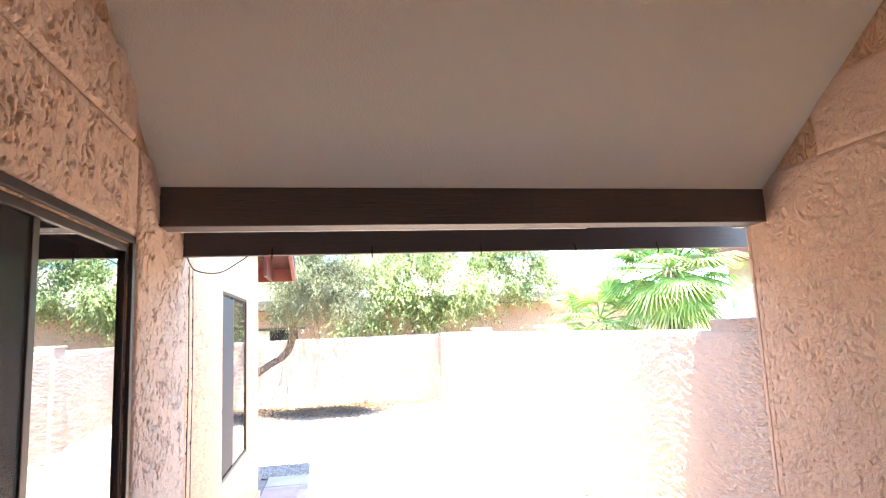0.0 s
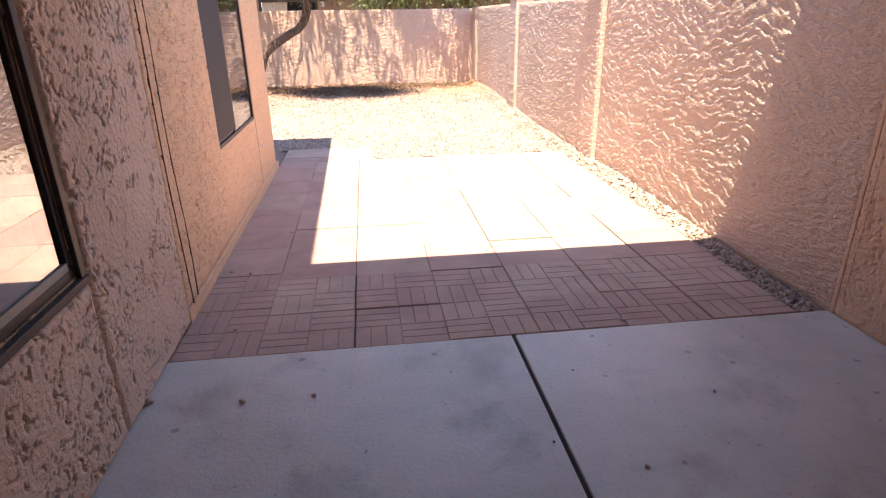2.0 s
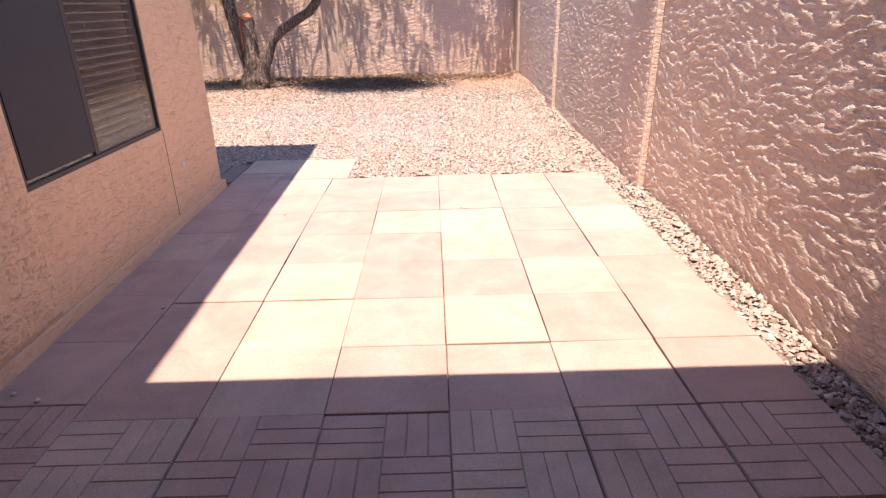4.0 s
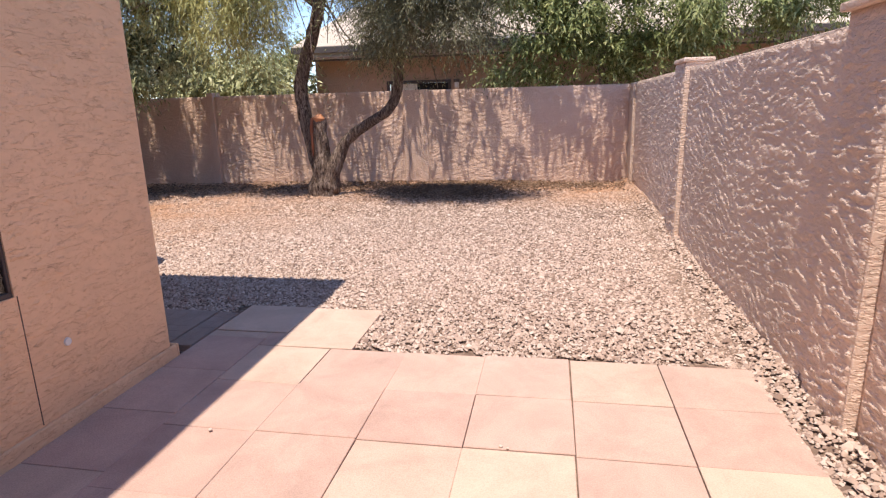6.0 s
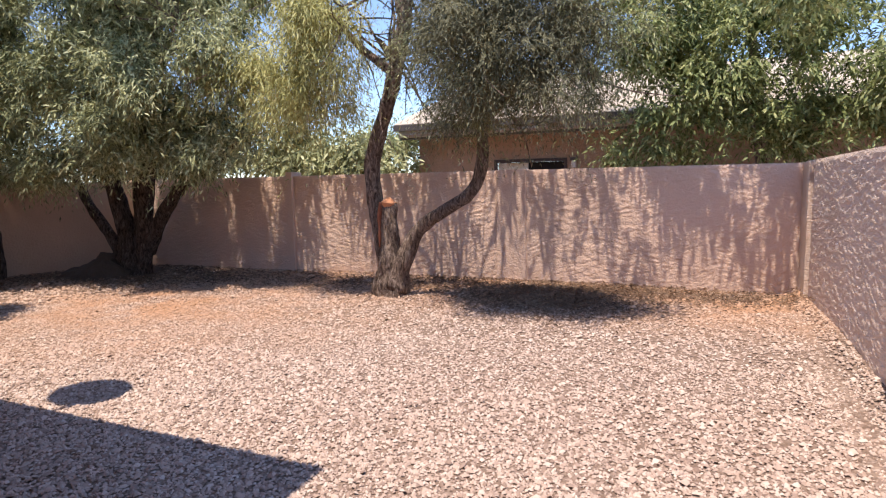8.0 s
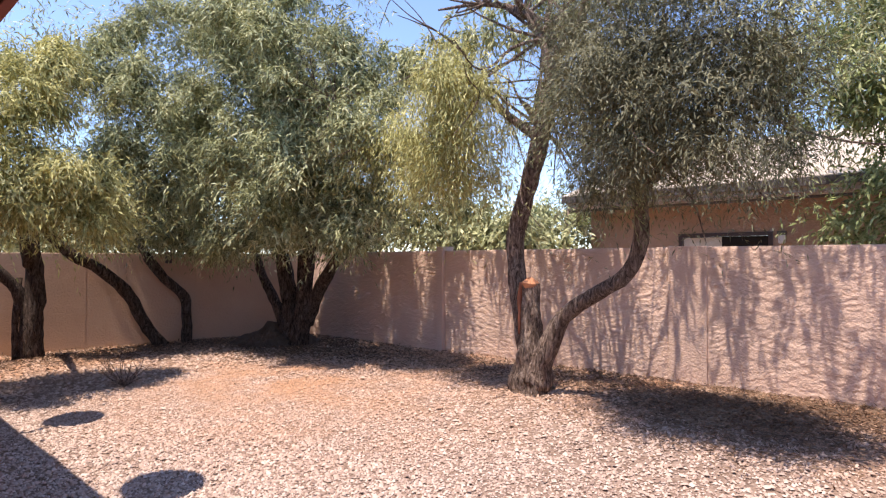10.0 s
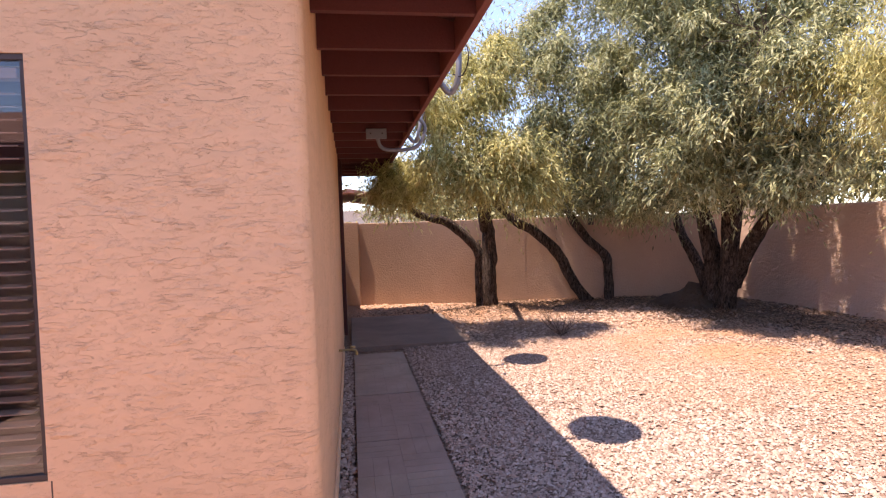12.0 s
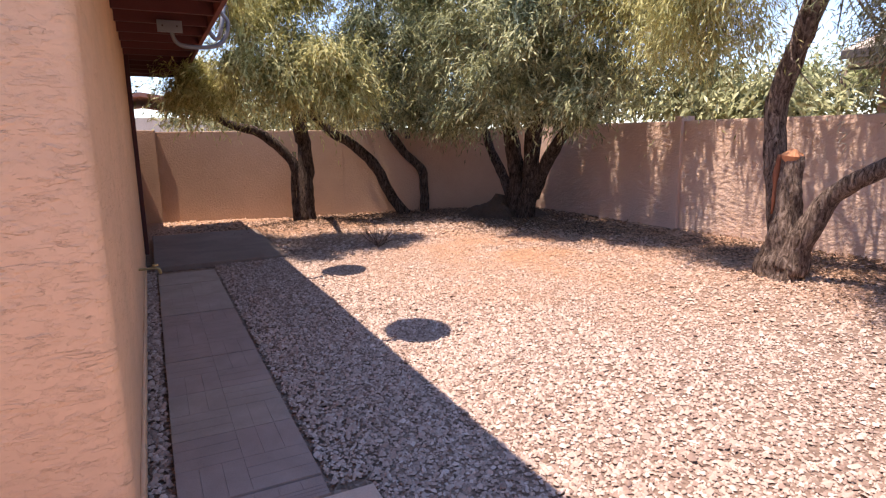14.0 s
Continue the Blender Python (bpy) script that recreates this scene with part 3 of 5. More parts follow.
w1 = window("window_1", WIN1, 1.965, "dark bronze sliding window mirroring the sunny yard", mat_glass, 0.034)
w2 = window("window_2", WIN2, 5.64, "dark bronze sliding window with brown blinds behind it", mat_glass_clear, 0.024)
part("sill_strip", boxes((-0.893, -0.884, 1.99, 2.735, 0.755, 0.785), bevel=0.002), mat_sill, w1, "pale tan weathered sill strip")
part("screen", boxes((-0.896, -0.8945, 1.19, 1.94, 0.755, 2.245)), mat_mesh, w1, "dark insect screen")
part("screen", boxes((-0.892, -0.890, 5.03, 5.615, 0.745, 2.195)), mat_screen, w2, "grey insect screen")
trim = tagged(part("window_trim", boxes((-0.897, -0.862, 2.762, 2.80, 0.70, 2.32), (-0.88, -0.862, 1.1, 2.80, 2.285, 2.32), (-0.88, -0.852, 1.1, 2.80, 0.685, 0.715), bevel=0.004), mat_frame),
              "dark metal trim round the patio window", "trim", kind="structure")
blind = thing("window_blind", "brown horizontal slat blind half open behind the glass", "blind")
slat = mesh_of("slat", boxes((-0.024, 0.024, 0, 1.33, -0.003, 0.003), bevel=0.0012), mat_blind)
SLAT = 0.0465
for k in range(30):
    s = new("slat", slat)
    s.parent = blind
    s.matrix_basis = pose(-0.937, 5.05, 0.76 + SLAT * k, 0, 9, 0)
for y in (5.3, 5.85, 6.25):
    part("cord", tube(bmesh.new(), [(-0.912, y, 0.75, 0.002), (-0.912, y, 2.2, 0.002)], 5, 1), mat_sill, blind)
part("head_rail", boxes((-0.97, -0.912, 5.03, 6.39, 2.16, 2.20), bevel=0.004), mat_blind, blind)

# pipe and tap on the north wall
tagged(part("downspout", boxes((-7.36, -7.28, 7.401, 7.455, 0.02, 2.84), bevel=0.008), mat_eave), "dark red-brown painted pipe down the house wall", "downspout")
tap = thing("garden_tap", "small weathered brass tap on the house wall", "tap")
part("pipe", tube(bmesh.new(), [(-4.05, 7.40, 0.46, 0.011), (-4.05, 7.53, 0.46, 0.011), (-4.05, 7.56, 0.44, 0.013), (-4.05, 7.565, 0.41, 0.012)], 8), mat_brass, tap)
part("wheel", tube(bmesh.new(), [(-4.05, 7.53, 0.48, 0.025), (-4.05, 7.53, 0.495, 0.025)], 10, 1), mat_brass, tap)

# ---- garden walls ----
FX = 2.69
fence_e = structure("wall_garden_east", boxes((FX, FX + 0.2, 3.305, 14.85, -0.15, 1.755), bevel=0.015), mat_fence,
                    "tan garden wall with heavy swirled stucco relief", "garden wall")
part("step_cap", boxes((FX + 0.002, FX + 0.198, 3.31, 3.83, 1.74, 1.835), bevel=0.012), mat_fence, fence_e)
for y in (6.93, 10.48):
    part("pilaster", boxes((FX - (0.055 if y < 8 else 0.075), FX + 0.20, y, y + 0.43, -0.1, 1.80), bevel=0.008), mat_fence_coat, fence_e)
    part("pilaster_cap", boxes((FX - 0.095, FX + 0.19, y - 0.015, y + 0.445, 1.80, 1.84), bevel=0.012), mat_fence_coat, fence_e)
part("panel", boxes((FX - 0.028, FX + 0.005, 7.362, 10.478, -0.1, 1.750), bevel=0.006), mat_fence_coat, fence_e)
part("pilaster", boxes((FX - 0.05, FX + 0.1, 14.25, 14.66, -0.1, 1.74), bevel=0.012), mat_fence, fence_e)

for y in (6.93, 10.48):
    coat("stucco_coat", (FX - (0.055 if y < 8 else 0.075), y + 0.012), (0, 1, 0), 0.406, 0.0, 1.79, (-1, 0, 0), 0.0075, 14, 52, 0.009, mat_fence_coat, fence_e, int(y) + 20)
for lo, hi, step in ((3.33, 6.92, 0.0078), (7.37, 10.47, 0.0095), (10.92, 14.24, 0.013)):
    coat("stucco_coat", (FX - (0.028 if 7 < lo < 8 else 0.0), lo), (0, 1, 0), hi - lo, 0.0, 1.74, (-1, 0, 0), step, 14, 52, 0.0075, mat_fence_coat, fence_e, int(lo))

fence_n = structure("wall_garden_north", boxes((-8.75, 3.3, 14.65, 14.85, -0.15, 1.735), bevel=0.012), mat_fence_back,
                    "tan back garden wall with rippled stucco dappled by tree shade", "garden wall")
part("pilaster", boxes((-1.19, -0.75, 14.630, 14.87, -0.1, 1.745), bevel=0.01), mat_fence_back_coat, fence_n)
part("pilaster", boxes((-4.93, -4.80, 14.60, 14.87, -0.1, 1.80), bevel=0.008), mat_fence_back_coat, fence_n)
for lo, hi in ((-8.6, -4.95), (-4.76, -1.2), (-0.74, 2.62)):
    coat("stucco_coat", (lo, 14.65), (1, 0, 0), hi - lo, 0.0, 1.725, (0, -1, 0), 0.013, 12.0, 36, 0.006, mat_fence_back_coat, fence_n, int(lo) + 40)
WEST_A, WEST_B = Vector((-8.65, 14.7, 0)), Vector((-11.2, 7.3, 0))
run = WEST_B - WEST_A
bm = boxes((0, run.length, -0.2, 0, -0.15, 1.70), bevel=0.012)
west_m = Matrix.Translation(WEST_A) @ Matrix.Rotation(math.atan2(run.y, run.x), 4, "Z")
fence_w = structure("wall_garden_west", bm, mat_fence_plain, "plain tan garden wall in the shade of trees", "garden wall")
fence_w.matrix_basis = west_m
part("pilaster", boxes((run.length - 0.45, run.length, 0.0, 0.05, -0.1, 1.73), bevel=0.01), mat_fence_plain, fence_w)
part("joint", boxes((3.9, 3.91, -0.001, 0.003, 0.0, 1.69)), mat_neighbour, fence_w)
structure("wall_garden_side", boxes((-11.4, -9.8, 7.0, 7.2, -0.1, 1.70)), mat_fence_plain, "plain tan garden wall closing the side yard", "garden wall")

# ---- foliage ----
rng = np.random.default_rng(7)


def unit(v):
    return v / np.maximum(np.linalg.norm(v, axis=-1, keepdims=True), 1e-9)


def leaves(name, spots, ways, length, width, material, parent, faces_to=None):
    """Narrow pointed leaves, each a four-cornered blade, from spots along ways."""
    n = len(spots)
    size = (length * rng.uniform(0.6, 1.3, n))[:, None]
    face = rng.normal(size=(n, 3)) * 0.38 + (np.array((0, -0.3, 1.0)) if faces_to is None else faces_to)
    cross = unit(np.cross(ways, face)) * width * 0.5 * rng.uniform(0.7, 1.3, (n, 1))
    bend = np.array((0, 0, -0.12)) * size
    mid = spots + ways * size * 0.45
    verts = np.stack((spots, mid + cross, spots + ways * size + bend, mid - cross), 1).reshape(-1, 3)
    faces = np.arange(4 * n).reshape(n, 4)
    return cloud(name, verts, faces, material, parent)


def crown(name, blobs, material, parent, length=0.085, width=0.016, droop=0.9, per=7, spread=0.2, twig=0.32, bunch=200, core=0.22):
    """A ragged crown: blobs are (x, y, z, rx, ry, rz, sprays). Most sprays hang in separate weeping bunches; a share fills the shaded inside."""
    spots, ways, faces_to = [], [], []
    for x, y, z, rx, ry, rz, count in blobs:
        clumps = max(4, count // bunch)
        radii = np.array((rx, ry, rz))
        d = unit(rng.normal(size=(clumps, 3)))
        d[:, 2] = np.where(d[:, 2] < -0.7, -d[:, 2] * 0.3, d[:, 2])
        c = np.array((x, y, z)) + d * radii * (rng.uniform(0.25, 1.15, (clumps, 1)) ** 0.5)
        size = rng.uniform(0.5, 1.5, clumps)
        pick = rng.choice(clumps, count, p=size ** 2 / (size ** 2).sum())
        start = c[pick] + rng.normal(size=(count, 3)) * spread * size[pick][:, None] * np.array((0.55, 0.55, 0.45))
        inside = rng.uniform(size=count) < core
        start[inside] = np.array((x, y, z)) + rng.normal(size=(inside.sum(), 3)) * radii * 0.5
        out = unit(rng.normal(size=(count, 3)) * np.array((1, 1, 0.5)) + d[pick] * 0.5 + np.array((0, 0, 0.3)))
        reach = rng.uniform(0.4, 1.2, (count, 1)) * twig * size[pick][:, None] ** 0.5
        for k in range(per):
            s = (k + rng.uniform(0, 1, (count, 1))) / per
            pos = start + out * reach * s
            pos[:, 2] -= (droop * reach * s * s)[:, 0]
            way = out + np.array((0, 0, -2 * droop)) * s
            spots.append(pos)
            faces_to.append(unit(pos - c[pick] + np.array((0, 0, 0.12))) * 0.9 + np.array((0, -0.1, 0.35)))
            ways.append(unit(unit(way) + rng.normal(size=(count, 3)) * 0.35))
    return leaves(name, np.concatenate(spots), np.concatenate(ways), length, width, material, parent, np.concatenate(faces_to))


def limbs(tree, rows_list, name="limb", rough=0.25, sides=10, material=mat_bark):
    for k, rows in enumerate(rows_list):
        part(name, tube(bmesh.new(), rows, sides, 5, rough, k * 3.7), material, tree, soft=True)


def twigs(tree, source, count, reach, lift, seed):
    """Fine bare branches that leave the given limb points."""
    r = np.random.default_rng(seed)
    bm = bmesh.new()
    for _ in range(count):
        x, y, z, rad = source[r.integers(len(source))]
        d = unit(r.normal(size=3) + np.array((0, 0, lift)))
        p = np.array((x, y, z))
        rows = [(*p, rad)]
        for k in range(4):
            d = unit(d + r.normal(size=3) * 0.35 + np.array((0, 0, -0.05 * k)))
            p = p + d * reach * r.uniform(0.2, 0.32)
            rows.append((*p, rad * (0.75 - 0.18 * k)))
        tube(bm, rows, 5, 3)
    tagged(part("branch", bm, mat_bark, tree), kind="stuff")


# the cut tree in the yard
oak = thing("yard_tree", "gnarled garden tree with a cut stub and drooping grey-green leaves", "tree")
part("trunk", tube(bmesh.new(), [(-2.13, 13.10, 0.05, 0.30), (-2.13, 13.10, 0.19, 0.235), (-2.11, 13.11, 0.40, 0.19), (-2.13, 13.13, 0.68, 0.14), (-2.15, 13.15, 1.03, 0.115), (-2.15, 13.15, 1.32, 0.098)], 14, 6, 0.35, 2), mat_bark, oak, soft=True)
part("cut_face", tube(bmesh.new(), [(-2.15, 13.15, 1.29, 0.096), (-2.14, 13.12, 1.325, 0.09), (-2.14, 13.15, 1.36, 0.05)], 12, 1, 0.2), mat_cut, oak, "orange fresh-cut wood")
part("torn_strip", tube(bmesh.new(), [(-2.245, 13.09, 1.33, 0.022), (-2.265, 13.09, 1.15, 0.03), (-2.26, 13.085, 0.95, 0.026), (-2.265, 13.075, 0.75, 0.012)], 8, 4, 0.4, 6), mat_torn, oak, "red-brown torn strip of inner bark", soft=True)
limbs(oak, [
    [(-2.06, 13.07, 0.24, 0.19), (-1.96, 13.09, 0.52, 0.13), (-1.73, 13.11, 0.96, 0.088), (-1.37, 13.11, 1.22, 0.078), (-1.02, 13.11, 1.43, 0.074), (-0.87, 13.10, 1.74, 0.076), (-0.84, 13.05, 2.12, 0.07), (-0.80, 12.96, 2.54, 0.066), (-0.66, 12.86, 3.10, 0.06), (-0.48, 12.77, 3.76, 0.03)],
    [(-2.22, 13.2, 0.4, 0.11), (-2.36, 13.27, 0.95, 0.108), (-2.46, 13.32, 1.42, 0.106), (-2.48, 13.32, 1.86, 0.104), (-2.25, 13.28, 2.46, 0.10), (-2.02, 13.20, 3.01, 0.095), (-1.90, 13.16, 3.48, 0.09), (-1.85, 13.15, 3.76, 0.085)],
    [(-1.92, 13.15, 3.67, 0.075), (-1.75, 13.10, 3.84, 0.06), (-1.51, 13.05, 3.91, 0.055), (-1.32, 12.96, 4.32, 0.03), (-0.95, 12.86, 4.79, 0.015)],
    [(-1.92, 13.15, 3.67, 0.07), (-2.00, 13.15, 4.04, 0.055), (-2.22, 13.10, 4.37, 0.045), (-2.73, 13.05, 4.61, 0.03), (-3.39, 12.96, 4.70, 0.012)],
    [(-2.00, 13.19, 2.91, 0.07), (-2.36, 13.05, 3.20, 0.05), (-2.83, 12.96, 3.67, 0.035), (-3.30, 12.86, 3.95, 0.015)],
    [(-0.81, 13.05, 2.26, 0.06), (-0.38, 12.96, 2.63, 0.045), (0.09, 12.77, 3.01, 0.03), (0.56, 12.58, 3.29, 0.012)],
])
for name, rows in (("stub", [(-2.08, 13.19, 3.15, 0.04), (-2.19, 13.15, 3.31, 0.03), (-2.26, 13.10, 3.38, 0.02)]),):
    part(name, tube(bmesh.new(), rows, 8, 4, 0.25), mat_bark, oak, soft=True)
twigs(oak, [(-2.22, 13.10, 4.32, 0.022), (-1.98, 13.15, 4.04, 0.025), (-2.73, 13.05, 4.61, 0.016), (-1.51, 13.05, 3.95, 0.02), (-0.66, 12.86, 3.10, 0.025), (-2.83, 12.96, 3.67, 0.018), (0.09, 12.77, 3.01, 0.018), (-2.08, 13.15, 3.10, 0.02)], 90, 1.4, 0.7, 3)
crown("crown", [(-0.62, 12.55, 3.05, 0.78, 0.75, 0.85, 6200), (-0.08, 12.42, 3.02, 0.70, 0.70, 0.95, 5200), (0.18, 12.4, 2.68, 0.45, 0.5, 0.6, 1500), (-0.45, 12.45, 3.95, 0.95, 0.8, 0.55, 2400), (-0.9, 12.6, 2.45, 0.3, 0.4, 0.35, 500)],
      mat_leaf_dusky, oak, 0.05, 0.0098, 0.8, per=7, spread=0.20, twig=0.30, bunch=210, core=0.25)
crown("crown", [(-1.15, 12.8, 2.75, 0.42, 0.5, 0.65, 1100), (0.72, 12.5, 3.2, 0.5, 0.5, 0.5, 500), (-1.3, 12.7, 4.6, 0.9, 0.7, 0.45, 500)], mat_leaf_willow, oak, 0.062, 0.011, 0.8, per=7, spread=0.24, twig=0.36)
crown("crown", [(-2.95, 12.82, 3.10, 0.62, 0.6, 0.80, 2400), (-2.80, 12.86, 3.75, 0.55, 0.6, 0.40, 900), (-3.45, 12.86, 2.80, 0.45, 0.5, 0.6, 1000), (-4.3, 12.9, 3.0, 0.4, 0.4, 0.5, 600)], mat_leaf_yellow, oak, 0.075, 0.0125, 1.2, spread=0.24, twig=0.34, bunch=120)
# Unseen leaf bunches high up, added to cast streaked shade on the back wall.
crown("crown", [(-1.8, 13.8, 4.7, 1.2, 0.3, 0.4, 340), (-3.6, 13.85, 4.6, 1.2, 0.3, 0.4, 400), (0.2, 13.8, 4.7, 1.1, 0.3, 0.4, 360), (1.7, 13.8, 4.7, 1.0, 0.3, 0.4, 420), (-5.2, 13.85, 4.6, 1.0, 0.3, 0.4, 360)],
      mat_leaf_willow, oak, 0.10, 0.026, 1.1, per=8, spread=0.07, twig=0.26, bunch=14, core=0.0)

# corner tree with many trunks
corner = thing("corner_tree", "many-trunked willow-leaved tree in the wall corner", "tree")
limbs(corner, [
    [(-7.35, 13.55, 0.0, 0.22), (-7.45, 13.55, 0.5, 0.16), (-7.55, 13.5, 1.2, 0.14), (-7.75, 13.4, 2.2, 0.13), (-7.9, 13.2, 3.6, 0.08), (-7.8, 13.0, 5.2, 0.03)],
    [(-7.2, 13.5, 0.0, 0.18), (-7.05, 13.5, 0.6, 0.14), (-6.9, 13.45, 1.3, 0.12), (-6.5, 13.3, 2.3, 0.11), (-6.2, 13.1, 3.6, 0.06), (-6.1, 13.0, 4.8, 0.02)],
    [(-7.1, 13.6, 0.5, 0.13), (-6.7, 13.6, 1.1, 0.11), (-6.2, 13.6, 1.6, 0.10), (-5.6, 13.5, 1.85, 0.08), (-5.0, 13.4, 2.1, 0.05), (-4.5, 13.2, 2.5, 0.02)],
    [(-7.5, 13.5, 0.3, 0.12), (-7.9, 13.45, 0.9, 0.09), (-8.2, 13.4, 1.3, 0.08), (-8.5, 13.4, 1.75, 0.07), (-9.0, 13.3, 2.2, 0.05)],
    [(-7.3, 13.6, 0.2, 0.16), (-7.25, 13.65, 1.0, 0.13), (-7.2, 13.6, 2.0, 0.1), (-7.1, 13.4, 4.0, 0.05)],
], material=mat_shaded_bark)
twigs(corner, [(-7.9, 13.2, 3.6, 0.03), (-6.2, 13.1, 3.6, 0.03), (-7.1, 13.4, 4.0, 0.03), (-7.8, 13.0, 4.6, 0.025)], 36, 1.2, 0.9, 5)
crown("crown", [(-6.78, 12.53, 2.90, 1.40, 1.02, 0.93, 5200), (-5.48, 12.71, 2.90, 1.12, 0.93, 0.93, 3600), (-6.97, 12.53, 4.29, 1.58, 1.12, 0.93, 5200), (-5.48, 12.5, 4.39, 1.30, 0.80, 0.93, 3800), (-6.41, 12.62, 5.32, 1.21, 0.93, 0.74, 2600),
                (-4.55, 12.99, 3.46, 0.74, 0.74, 0.84, 1800), (-7.90, 12.62, 5.13, 0.93, 0.84, 0.65, 1600), (-5.85, 12.81, 6.25, 0.84, 0.74, 0.93, 1500), (-7.53, 12.81, 6.34, 0.84, 0.74, 0.65, 1100), (-6.97, 12.80, 2.05, 1.49, 0.65, 0.36, 3000), (-5.11, 13.2, 2.15, 0.93, 0.56, 0.42, 1700), (-7.6, 13.2, 3.3, 1.2, 0.5, 0.7, 1500)], mat_leaf_willow, corner, 0.085, 0.0185, 0.8, per=6, spread=0.20, twig=0.24, bunch=260, core=0.28)

twigs(corner, [(-4.9, 12.9, 3.4, 0.012), (-4.6, 12.8, 3.0, 0.012), (-5.0, 12.6, 3.8, 0.012)], 40, 0.9, -0.1, 8)

# trees along the west wall
west = thing("leaning_tree", "leaning willow-leaved tree with two bent trunks", "tree")
limbs(west, [
    [(-9.35, 12.1, 0.0, 0.12), (-9.4, 11.85, 0.35, 0.105), (-9.45, 11.55, 0.95, 0.10), (-9.45, 11.1, 1.4, 0.095), (-9.4, 10.6, 1.7, 0.09), (-9.3, 10.2, 2.2, 0.06), (-9.2, 10.0, 3.2, 0.03)],
    [(-9.3, 12.5, 0.0, 0.10), (-9.3, 12.5, 0.45, 0.085), (-9.3, 12.45, 0.9, 0.085), (-9.35, 12.1, 1.25, 0.08), (-9.4, 11.8, 1.7, 0.08), (-9.4, 11.6, 2.4, 0.06), (-9.3, 11.6, 4.0, 0.03)],
], material=mat_shaded_bark)
crown("crown", [(-9.1, 12.3, 3.1, 0.8, 0.9, 0.9, 2400), (-8.53, 11.37, 3.07, 0.92, 1.20, 0.83, 3800), (-8.72, 11.56, 4.36, 1.10, 1.38, 0.92, 4200), (-8.81, 11.92, 5.37, 0.83, 1.10, 0.74, 2200), (-8.90, 10.36, 4.73, 0.74, 0.92, 0.74, 1500), (-8.72, 11.56, 2.12, 0.55, 1.20, 0.36, 2200), (-8.72, 12.20, 6.11, 0.64, 0.83, 0.64, 900)], mat_leaf_willow, west, 0.085, 0.019, 0.8, per=6, spread=0.20, twig=0.24, bunch=260, core=0.28)
side = thing("side_yard_tree", "low yellow-green willow-leaved tree drooping over the side yard", "tree")
limbs(side, [
    [(-9.6, 10.15, 0.0, 0.19), (-9.6, 10.15, 0.5, 0.16), (-9.6, 10.2, 1.2, 0.14), (-9.5, 10.1, 1.9, 0.11), (-9.2, 9.9, 3.0, 0.05)],
    [(-9.65, 10.1, 0.7, 0.10), (-9.65, 9.9, 1.2, 0.09), (-9.6, 9.4, 1.65, 0.085), (-9.5, 8.9, 1.8, 0.07), (-9.3, 8.4, 2.1, 0.04)],
    [(-9.55, 10.1, 1.5, 0.09), (-9.0, 9.9, 2.0, 0.07), (-8.2, 9.6, 2.5, 0.045), (-7.3, 9.3, 3.0, 0.02)],
    [(-9.6, 9.95, 0.0, 0.05), (-9.65, 9.95, 0.6, 0.045), (-9.65, 10.0, 1.3, 0.04)],
], material=mat_shaded_bark)
crown("crown", [(-7.04, 9.16, 2.54, 0.82, 0.74, 0.57, 3400), (-6.79, 9.90, 2.41, 0.66, 0.66, 0.57, 2200), (-6.79, 8.99, 3.23, 0.74, 0.74, 0.57, 2400), (-7.61, 8.34, 2.25, 0.74, 0.57, 0.41, 1700), (-6.88, 9.49, 3.81, 0.57, 0.66, 0.41, 1100)], mat_leaf_yellow, side, 0.08, 0.0165, 1.0, per=7, spread=0.20, twig=0.26, bunch=240, core=0.3)

# trees behind the walls
behind = thing("neighbour_tree", "dense fresh green tree behind the back wall", "tree")
limbs(behind, [[(2.6, 17.9, -0.1, 0.2), (2.6, 17.9, 1.2, 0.16), (2.4, 17.7, 2.6, 0.12), (2.2, 17.4, 4.2, 0.05)]])
crown("crown", [(1.2, 16.5, 3.3, 1.3, 1.0, 1.1, 3600), (2.9, 16.4, 3.2, 1.5, 1.0, 1.2, 3800), (2.0, 16.8, 5.0, 2.2, 1.4, 1.2, 3600), (4.6, 16.2, 3.4, 1.2, 1.0, 1.2, 2400), (4.4, 16.4, 4.7, 1.4, 0.9, 0.9, 1800), (5.9, 16.0, 3.5, 1.0, 0.9, 1.3, 2000), (0.2, 17.2, 4.6, 1.2, 1.0, 1.0, 1600), (2.2, 16.2, 2.3, 1.9, 0.7, 0.6, 2200), (2.5, 14.1, 3.6, 0.4, 0.3, 0.4, 300)],
      mat_leaf_fresh, behind, 0.10, 0.03, 0.8, per=5, spread=0.30, twig=0.30, bunch=190)
far_tree = thing("distant_tree", "small bright green tree far beyond the wall", "tree")
limbs(far_tree, [[(-9.2, 26, -0.1, 0.2), (-9.2, 26, 1.5, 0.15), (-9.1, 26, 3.4, 0.08)]])
crown("crown", [(-9.2, 26, 3.1, 1.7, 1.5, 1.2, 1300)], mat_leaf_fresh, far_tree, 0.16, 0.04, 0.5, spread=0.3)
row_trees = thing("distant_tree", "grey-green trees far beyond the garden wall", "tree")
limbs(row_trees, [[(-14.8, 15.2, -0.1, 0.2), (-14.8, 15.2, 1.5, 0.15), (-14.8, 15.2, 3.4, 0.08)]])
